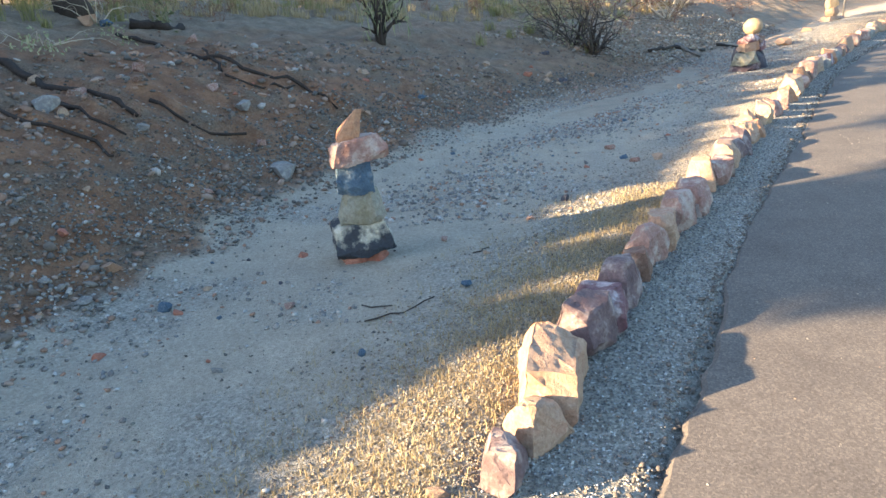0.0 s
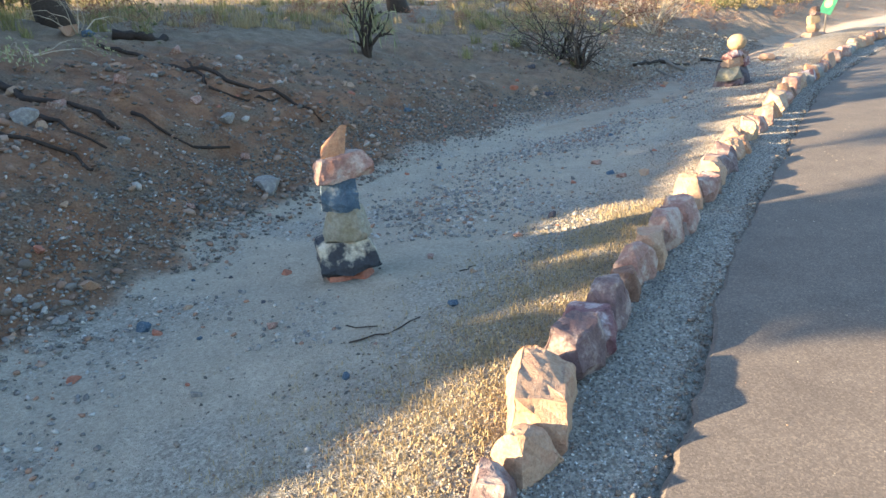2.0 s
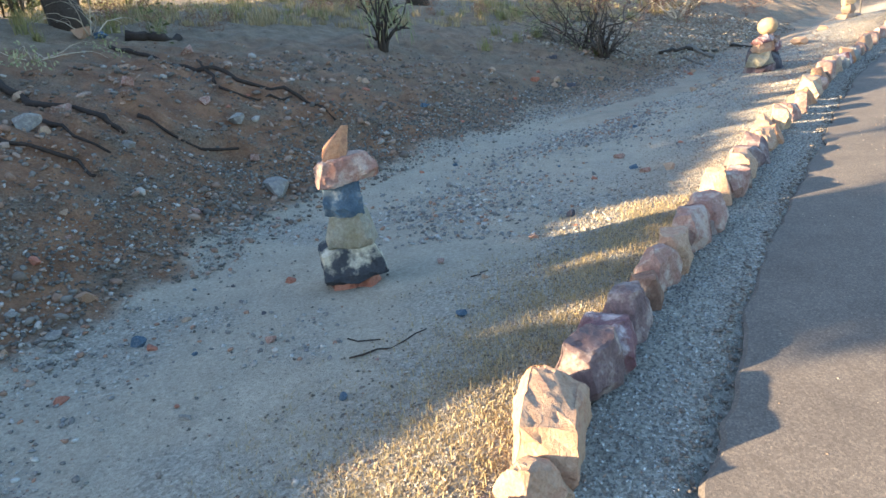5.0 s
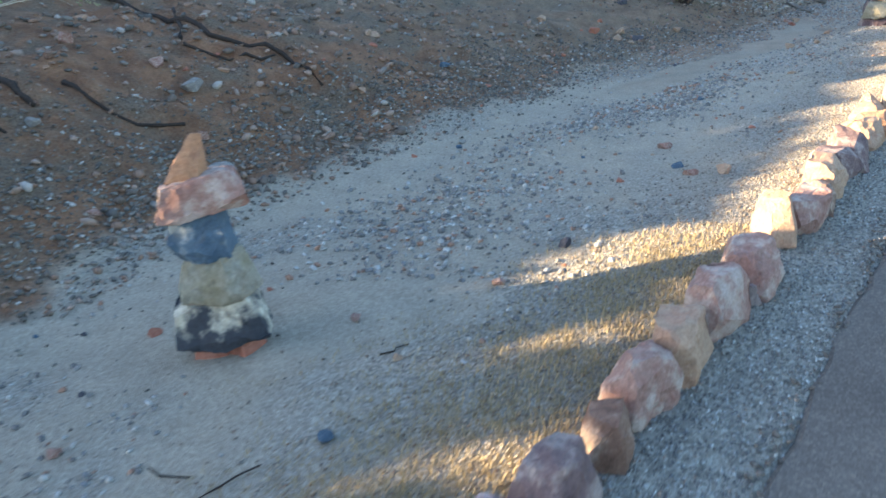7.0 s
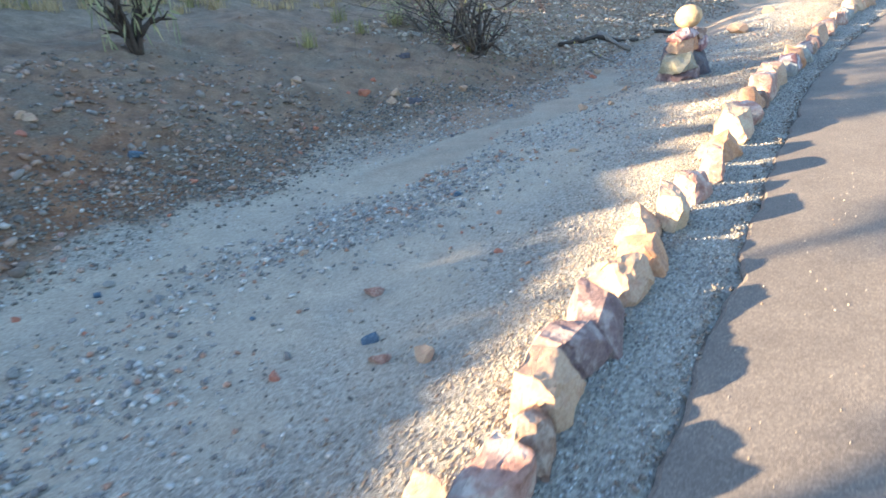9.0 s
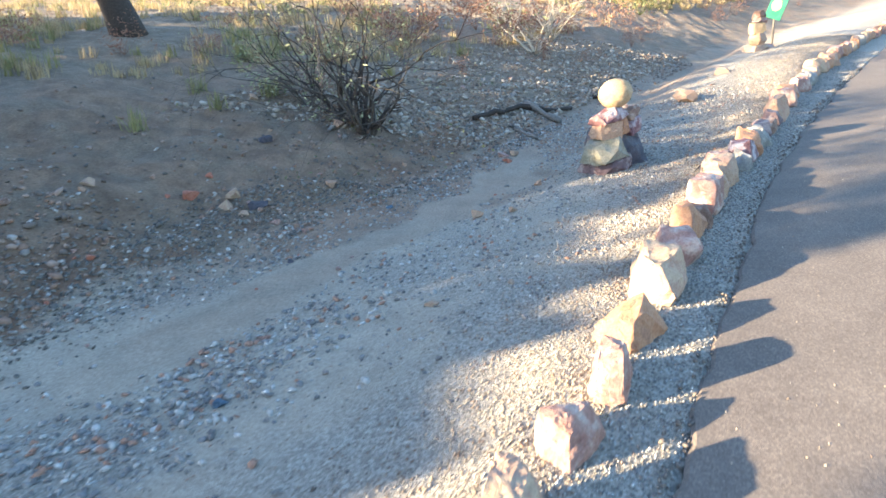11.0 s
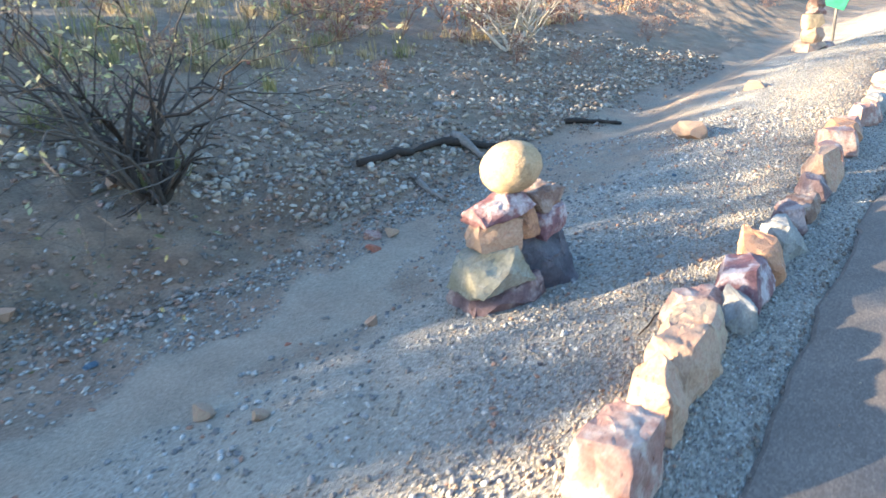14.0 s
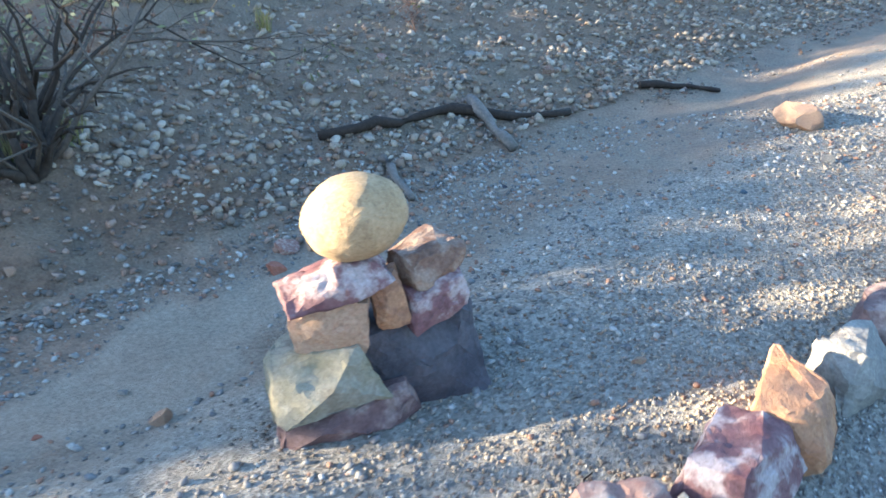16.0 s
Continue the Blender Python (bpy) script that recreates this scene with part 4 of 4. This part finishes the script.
shrub("bare_shrub", 2.72, 13.6, 9, 1.0, 0.020, 3, 63, m_bark, "dark bare shrub of thin crossing branches", "shrub", m_yucca, 500, (0.05, 0.02), 0.9, kids=(1, 2), bend=0.4)
shrub("bare_shrub", 2.35, 13.9, 6, 0.45, 0.016, 3, 62, m_twig, "grey twiggy shrub with sparse olive leaves", "shrub", m_yucca, 700, (0.05, 0.02), 0.9)
shrub("dry_shrub", 6.09, 18.63, 7, 0.65, 0.03, 3, 64, m_palebark, "pale dry bush of fanned leafless twigs", "shrub", None, 0, spread=0.8, bend=0.25)


shrub("dry_shrub", -3.95, 7.75, 6, 0.42, 0.008, 2, 67, m_palebark, "pale twigs with yellow-green leaves drooping over the bank", "shrub", m_yucca, 700, (0.045, 0.024), spread=1.6, droop=0.25, kids=(1, 2))
shrub("dry_shrub", -4.05, 9.3, 5, 0.5, 0.009, 2, 68, m_palebark, "pale leafless twigs beside the tree trunk", "shrub", spread=1.2, droop=0.1, kids=(1, 2))


def blade_plant(x, y, seed):
    """A charred stump with short stems and hanging pale blades."""
    rng = random.Random(seed)
    base = tagged(new("blade_leaved_shrub"), "shrub with dark stump and drooping pale green blades", "shrub")
    base.location, base.scale = (x, y, ground_z(x, y)), (0.62, 0.62, 1.05)
    tips = []
    for k in range(9):
        h = Heap()
        a = 2 * math.pi * k / 9
        d = Vector((0.28 * math.cos(a), 0.28 * math.sin(a), 1)).normalized()
        grow(h, tips, Vector((0.05 * math.cos(a), 0.05 * math.sin(a), -0.04)), d, rng.uniform(0.35, 0.6), 0.06, 2, rng, 0, 6, (1, 2), 0.3)
        part("stump", h.mesh("stump", m_bark), base)
    h = Heap()
    for k in range(170):
        p, d = rng.choice(tips)
        p = p * rng.uniform(0.75, 1.15)
        n = Vector((rng.gauss(0, 0.7), rng.gauss(0, 0.7), rng.uniform(-1.4, 0.4))).normalized()
        leaf(h, p, n, rng.uniform(0.16, 0.36), 0.035, rng)
    tagged(part("foliage", h.mesh("foliage", m_yucca), base), kind="stuff")


blade_plant(-0.68, 11.25, 71)


def tree(x, y, tall, seed, label, limb=0.3):
    """A small desert tree: forked trunk, limbs and a loose crown of small leaves."""
    rng = random.Random(seed)
    base = tagged(new("seen_or_shade_tree"), label, "tree", "trees on the bank")
    base.location = (x, y, ground_z(x, y))
    h, tips = Heap(), []
    p, d, pts, rad = Vector((0, 0, -0.1)), Vector((rng.gauss(0, 0.12), rng.gauss(0, 0.12), 1)).normalized(), [], []
    for i in range(6):
        pts.append(p)
        rad.append(0.058 * min(tall, 12 * limb) * (1.25 - 0.13 * i))
        d = (d + Vector((rng.gauss(0, 0.12), rng.gauss(0, 0.12), 0.05))).normalized()
        p = p + d * tall * 0.07
    h.add(*tube(pts, rad, 9))
    part("trunk", h.mesh("trunk", m_bark), base)
    for k in range(6):
        h = Heap()
        a = 2 * math.pi * (k + rng.random() * 0.7) / 6
        nd = Vector((math.cos(a) * 0.8, math.sin(a) * 0.8, 0.9)).normalized()
        grow(h, tips, pts[-1 - k % 3], nd, tall * limb, 0.014 * min(tall, 12 * limb), 3, rng, 0, 6, (2, 3), 0.3)
        part("limb", h.mesh("limb", m_bark), base)
    h = Heap()
    for k in range(3600):
        p, d = rng.choice(tips)
        q = p + Vector((rng.gauss(0, 1), rng.gauss(0, 1), rng.gauss(0, 1))) * 0.10
        leaf(h, q, Vector((rng.gauss(0, 1), rng.gauss(0, 1), rng.gauss(0, 0.7))).normalized(), rng.uniform(0.05, 0.10), 0.035, rng)
    part("crown", h.mesh("crown", m_leaf), base)
    return base


# First two trees are in view; the rest are added unseen for shadow stripes.
TREES = [(-4.45, 9.75, 3.4, 0.3), (-0.2, 16.4, 3.6, 0.3), (-9.0, 10.9, 5.0, 0.12), (-8.0, 12.8, 4.0, 0.3), (-16, 11.0, 4.2, 0.3), (-9.5, 11.2, 3.0, 0.3), (-15, 13.0, 4.0, 0.3)]
for k, (x, y, tall, limb) in enumerate(TREES):
    tree(x, y, tall, 80 + k, "small desert tree with dark trunk and sparse olive crown, two seen, the rest added for shade", limb)


def shade_tree(x, y, clear, wide, seed, leaves=2600):
    """A bare-stemmed tree, forked high up, added out of view to shade the road."""
    rng = random.Random(seed)
    base = tagged(new("seen_or_shade_tree"), "unseen bare-stemmed tree with loose high crown, added to shade the road", "tree", "trees on the bank")
    base.location = (x, y, ground_z(x, y))
    h, tips = Heap(), []
    h.add(*tube([(0, 0, -0.1), (0.05, 0.02, clear * 0.5), (-0.02, 0.05, clear), (0.0, 0.0, clear + 0.5)], [0.07, 0.055, 0.045, 0.03], 8))
    part("trunk", h.mesh("trunk", m_bark), base)
    for k in range(6):
        h = Heap()
        a = 2 * math.pi * (k + rng.random() * 0.7) / 6
        grow(h, tips, Vector((0, 0, clear + 0.08 * k)), Vector((math.cos(a), math.sin(a), 0.55)).normalized(), wide * 0.42, 0.025, 2, rng, 0, 6, (2, 3), 0.3)
        part("limb", h.mesh("limb", m_bark), base)
    h = Heap()
    for k in range(leaves):
        d = Vector((rng.gauss(0, 1), rng.gauss(0, 1), rng.gauss(0, 1))).normalized() * rng.random() ** 0.4
        lump = 1 + 0.35 * noise.noise(d * 2.5 + Vector((seed, 0, 0)))
        q = Vector((d.x * wide * lump, d.y * wide * lump, clear + 0.42 + d.z * 0.42 * lump))
        leaf(h, q, Vector((rng.gauss(0, 1), rng.gauss(0, 1), rng.gauss(0, 0.7))).normalized(), rng.uniform(0.07, 0.13), 0.06, rng)
    tagged(part("crown", h.mesh("crown", m_leaf), base), kind="stuff")


def shade_bush(x, y, tall, wide, seed):
    """An evergreen bush of stems and small leaves, added out of view to cast shade."""
    rng = random.Random(seed)
    base = tagged(new("shade_caster_bush"), "unseen olive bush added on the bank top to cast shade", "bush", "bushes on the bank top")
    base.location = (x, y, ground_z(x, y))
    lumps = [Vector((rng.gauss(0, 0.4) * wide, rng.gauss(0, 0.4) * wide, tall * rng.uniform(0.25, 0.92))) for k in range(14)]
    for q in lumps:
        h = Heap()
        h.add(*tube([(0, 0, -0.03), q * 0.5 + Vector((0, 0, 0.05)), q], [0.016, 0.011, 0.005], 5))
        part("stem", h.mesh("stem", m_twig), base)
    h = Heap()
    for k in range(800):
        q = rng.choice(lumps) + Vector((rng.gauss(0, 0.30) * wide, rng.gauss(0, 0.30) * wide, rng.gauss(0, 0.16) * tall))
        q.z = min(max(q.z, 0.02), tall)
        leaf(h, q, Vector((rng.gauss(0, 1), rng.gauss(0, 1), rng.gauss(0, 0.5))).normalized(), rng.uniform(0.08, 0.14), 0.065, rng)
    tagged(part("foliage", h.mesh("foliage", m_leaf), base), kind="stuff")


# unseen trees added towards the sun, placed so that their crowns shade the road
for k, (tx, ty, far, wide, leaves) in enumerate([(3.0, 4.40, 12.5, 0.68, 5500), (4.9, 5.62, 14.6, 0.36, 2000), (2.9, 3.67, 13.2, 0.6, 4500), (6.2, 9.75, 15.5, 0.3, 900), (5.6, 7.3, 17.0, 0.4, 450), (10.0, 12.7, 19.0, 0.5, 1100), (7.6, 10.6, 18.0, 0.4, 800)]):
    a = radians(SUN_AZ)
    x, y = tx + far * math.cos(a), ty + far * math.sin(a)
    shade_tree(x, y, far * math.tan(radians(SUN_EL)) - ground_z(x, y) - 0.40, wide, 300 + k, leaves)

# unseen bushes added along the brow, whose long shadows end near the rock row
rng = random.Random(17)
BROW_X = -8.0
SLANT = math.tan(radians(SUN_AZ - 180))
SHADE_Y = (1.2, 1.95, 2.27, 2.47, 2.67, 2.86, 3.02, 3.14, 3.24, 3.40, 3.78, 3.86, 4.00, 4.06, 4.36, 4.42, 4.58, 4.66, 4.80, 5.05, 5.44, 5.48, 5.60, 5.72, 6.16, 6.73, 7.42, 8.63, 8.75, 8.86, 9.30, 9.36,
           9.48, 9.56, 9.97, 10.05, 10.20, 10.30, 10.58, 10.66, 10.80, 10.86, 11.02, 11.12, 11.22, 12.02, 12.12, 12.58, 12.66, 12.82, 12.95, 13.30, 13.45, 13.65, 14.3, 14.5, 14.8, 15.2, 15.4, 15.6, 15.8, 16.0, 16.3, 16.7, 17.0, 17.3, 17.6, 18.2, 18.6, 19.0, 19.4, 20.0, 20.6, 21.5, 23.0)
SHADE_X = (-1.05, -0.70, -0.52, -0.37, -0.17, 0.08, 0.35, 1.1, 1.1, -0.3, -0.2, 1.2, 1.2, -0.2, -0.1, 1.5, 1.5, 0.1, 0.3, 0.7, 1.2, 1.6, 1.85, 1.8, 2.14, 2.54, 2.96, 3.53, 4.4, 3.7, 3.95, 5.0,
           5.0, 4.1, 4.2, 4.45, 4.45, 4.3, 4.45, 5.3, 5.3, 4.5, 5.8, 5.8, 4.6, 4.7, 6.6, 6.6, 5.4, 5.4, 6.9, 6.9, 5.6, 7.1, 7.1, 5.7, 7.4, 7.2, 6.4, 6.5, 8.2, 6.7, 7.0, 8.8, 7.2, 7.4, 9.3, 8.0, 10.0, 8.6, 9.0, 10.5, 9.8, 10.4, 11.5)
edge_v = np.arange(1.3, 15.4, 0.02)
edge_x = np.interp(edge_v, SHADE_Y, SHADE_X)
brow_y = edge_v - (edge_x - BROW_X) * SLANT             # where the light that skims each place passes the brow
order = np.argsort(brow_y)
y = float(brow_y.min())
while y < brow_y.max():
    x = BROW_X + rng.uniform(-0.2, 0.2)
    near = np.abs(brow_y - y) < 0.05
    reach = float(edge_x[near].max()) if near.any() else float(np.interp(y, brow_y[order], edge_x[order]))
    tall = (reach - x) * math.tan(radians(SUN_EL)) / math.cos(math.atan(SLANT)) - ground_z(x, y) + rng.uniform(-0.06, 0.02)
    if tall > 0.12:
        shade_bush(x, y, tall, 0.14, 200 + int((y + 5) * 50))
    y += rng.uniform(0.11, 0.15)
# fewer of these added bushes farther on, unseen too, where their shadows stripe the gravel
v = 15.5
while v < 23:
    reach = float(np.interp(v, SHADE_Y, SHADE_X))
    x = BROW_X + rng.uniform(-0.2, 0.2)
    y = v - (reach - x) * SLANT
    tall = (reach - x) * math.tan(radians(SUN_EL)) / math.cos(math.atan(SLANT)) + 0.2 - ground_z(x, y)
    shade_bush(x, y, tall, 0.13, 900 + int(v * 50))
    v += rng.uniform(0.20, 0.30)


def tufts(name, places, mat, label, tall, blades, seed, w=0.006, limp=0.45):
    r = np.random.RandomState(seed)
    vs, n = [], 0
    for x, y in places:
        z = ground_z(x, y)
        s = r.uniform(0.6, 1.3)
        for k in range(blades):
            a, lean, L = r.uniform(0, 6.283), abs(r.normal(0, limp)), tall * s * r.uniform(0.5, 1.1)
            bx, by = x + r.normal(0, 0.05 * s), y + r.normal(0, 0.05 * s)
            dx, dy = math.cos(a) * lean * L, math.sin(a) * lean * L
            px, py = -math.sin(a) * w, math.cos(a) * w
            vs += [(bx - px, by - py, z - 0.01), (bx + px, by + py, z - 0.01), (bx + dx * 0.45 + px * 0.7, by + dy * 0.45 + py * 0.7, z + L * max(0.12, 0.6 - 0.25 * lean)), (bx + dx * 0.45 - px * 0.7, by + dy * 0.45 - py * 0.7, z + L * max(0.12, 0.6 - 0.25 * lean)), (bx + dx, by + dy, z + max(0.004, L * (1 - 0.45 * lean)))]
            n += 1
    f = np.array([(0, 1, 2), (0, 2, 3), (3, 2, 4)])
    f = (f[None] + (np.arange(n) * 5)[:, None, None]).reshape(-1, 3)
    return tagged(new(name, big_mesh(name, np.array(vs), f, mat)), label, "grass", kind="stuff")


def plateau(n, seed, near, far):
    """Places behind the brow of the bank."""
    r = np.random.RandomState(seed)
    out = []
    while len(out) < n:
        y = r.uniform(1, 34)
        e = np.interp(y, (8, 12, 14, 17), (6.6, 5.2, 3.9, 2.7)) + near + (far - near) * r.uniform(0, 1) ** 1.5
        x = float(np.interp(y, TOE_Y, TOE_X)) - e / 0.8
        if wave(x, y, 1.6, 51) + r.uniform(-0.6, 0.6) > 0:
            out.append((x, y))
    return out


tufts("dry_grass", plateau(2600, 1, -0.3, 13), m_drygrass, "sunlit straw-coloured grass on the bank top", 0.17, 24, 1)
tufts("green_grass", plateau(700, 2, 0.2, 12), m_greengrass, "yellow-green grass tufts on the bank top", 0.22, 24, 2)
tufts("bank_grass", [(1.95, 13.9), (1.5, 13.2), (3.35, 15.6), (2.6, 15.9), (0.9, 12.4), (3.05, 13.5), (2.9, 13.2), (4.6, 17.5), (1.2, 13.8), (-4.3, 8.6), (-4.7, 9.1), (-4.0, 9.9), (-3.7, 10.6), (-4.9, 8.7), (-5.0, 9.6)], m_greengrass, "pale green grass tufts growing on the bank", 0.26, 40, 3)
y = strip(2600, 1.2, 5.2)
tufts("verge_grass", [(float(np.interp(v, ROW_Y, ROW_X)) - 0.12 - abs(R.normal(0, 0.42)), float(v)) for v in y], m_drygrass, "short dry straw among the verge gravel", 0.034, 9, 4, 0.0022, 1.3)


def scrub(name, places, mat, label, seed, size, leaves):
    """Far bushes as one growth of leaves and stems."""
    r = np.random.RandomState(seed)
    vs, fs, n = [], [], 0
    for x, y in places:
        s = size * r.uniform(0.6, 1.5)
        z = ground_z(x, y)
        lumps = r.normal(0, 1, (6, 3)) * np.array([0.45, 0.45, 0.25]) * s + np.array([x, y, z + 0.55 * s])
        c = lumps[r.randint(0, 6, leaves)] + r.normal(0, 0.2, (leaves, 3)) * s
        c[:, 2] = np.maximum(c[:, 2], z + 0.02)
        d = r.normal(0, 1, (leaves, 3))
        d /= np.linalg.norm(d, axis=1)[:, None]
        g = np.cross(d, r.normal(0, 1, (leaves, 3)))
        g /= np.linalg.norm(g, axis=1)[:, None] + 1e-6
        L = 0.11 * s * r.uniform(0.5, 1.3, (leaves, 1))
        tri = np.stack([c - g * L * 0.18, c + g * L * 0.18, c + d * L], 1)
        vs.append(tri.reshape(-1, 3))
        n += leaves
        stem = np.array([(x, y, z)])
        for q in lumps:
            w = 0.012 * s
            vs.append(np.array([(x - w, y, z), (x + w, y, z), tuple(q)]))
            n += 1
    return tagged(new(name, big_mesh(name, np.concatenate(vs), np.arange(3 * n).reshape(-1, 3), mat)), label, "scrub", kind="stuff")


scrub("red_scrub", [(4.6, 18.3), (5.4, 18.9), (3.8, 18.0), (5.2, 19.8), (4.2, 19.4), (6.6, 20.3), (7.4, 21.2), (3.4, 19.1), (8.6, 22.5), (2.9, 20)], m_redbush, "reddish dry scrub on the bank top", 6, 0.55, 420)
scrub("brown_scrub", [p for p in plateau(90, 12, -1.6, 5) if p[1] > 9], m_redbush, "low brown dry scrub along the bank top", 16, 0.34, 320)
far = []
r = np.random.RandomState(9)
while len(far) < 260:
    y, e = r.uniform(4, 60), r.uniform(9, 45)
    far.append((float(np.interp(y, TOE_Y, TOE_X)) - e / 0.8, y))
scrub("far_scrub", far, m_leaf, "olive desert scrub beyond the bank", 7, 1.1, 260)
right = [(float(np.interp(v, EDGE_Y, EDGE_X)) + r.uniform(-1, 12), float(v)) for v in r.uniform(34, 60, 90)]
scrub("far_thicket", right + [(9.6 + 1.1 * k + r.uniform(-1, 1), 24.5 + 1.3 * k + r.uniform(-1, 2)) for k in range(14)], m_leaf, "dark thicket where the road bends", 8, 1.3, 380)


# ---- the painted board past the far cairn ----
def painted_board(x, y):
    base = tagged(new("painted_board"), "leaning turquoise painted board with a yellow patch", "sign")
    base.matrix_world = pose(x, y, ground_z(x, y), 0, 0, -28)
    h = Heap()
    h.add(*tube([(0, 0.03, -0.1), (0.02, 0.03, 0.6), (0.12, 0.03, 1.3)], [0.025, 0.025, 0.02], 7))
    part("post", h.mesh("post", m_drift), base)
    bm = bmesh.new()
    bmesh.ops.create_cube(bm, size=1.0)
    bmesh.ops.scale(bm, vec=(0.34, 0.03, 0.75), verts=bm.verts)
    bmesh.ops.bevel(bm, geom=bm.edges[:], offset=0.008, segments=2, affect="EDGES")
    me = bpy.data.meshes.new("board")
    bm.to_mesh(me)
    bm.free()
    me.materials.append(plain("turquoise_paint", (0.025, 0.13, 0.075), (0.055, 0.20, 0.115), 9, 0.6))
    board = part("board", me, base, "", pose(0.10, 0, 0.90, 0, 20, 0))
    bm = bmesh.new()
    bmesh.ops.create_circle(bm, cap_ends=True, segments=9, radius=0.10)
    for v in bm.verts:
        v.co = Vector((v.co.x * 1.0, -0.018, v.co.y * (1.6 if v.co.y > 0 else 1.1)))
    ext = bmesh.ops.extrude_face_region(bm, geom=bm.faces[:])
    bmesh.ops.translate(bm, vec=(0, -0.006, 0), verts=[v for v in ext["geom"] if isinstance(v, bmesh.types.BMVert)])
    me = bpy.data.meshes.new("yellow_patch")
    bm.to_mesh(me)
    bm.free()
    me.materials.append(plain("yellow_paint", (0.42, 0.42, 0.12), (0.50, 0.50, 0.20), 14, 0.6))
    part("yellow_patch", me, board, "pale yellow painted patch", pose(-0.02, 0, -0.10))


painted_board(11.95, 21.09)
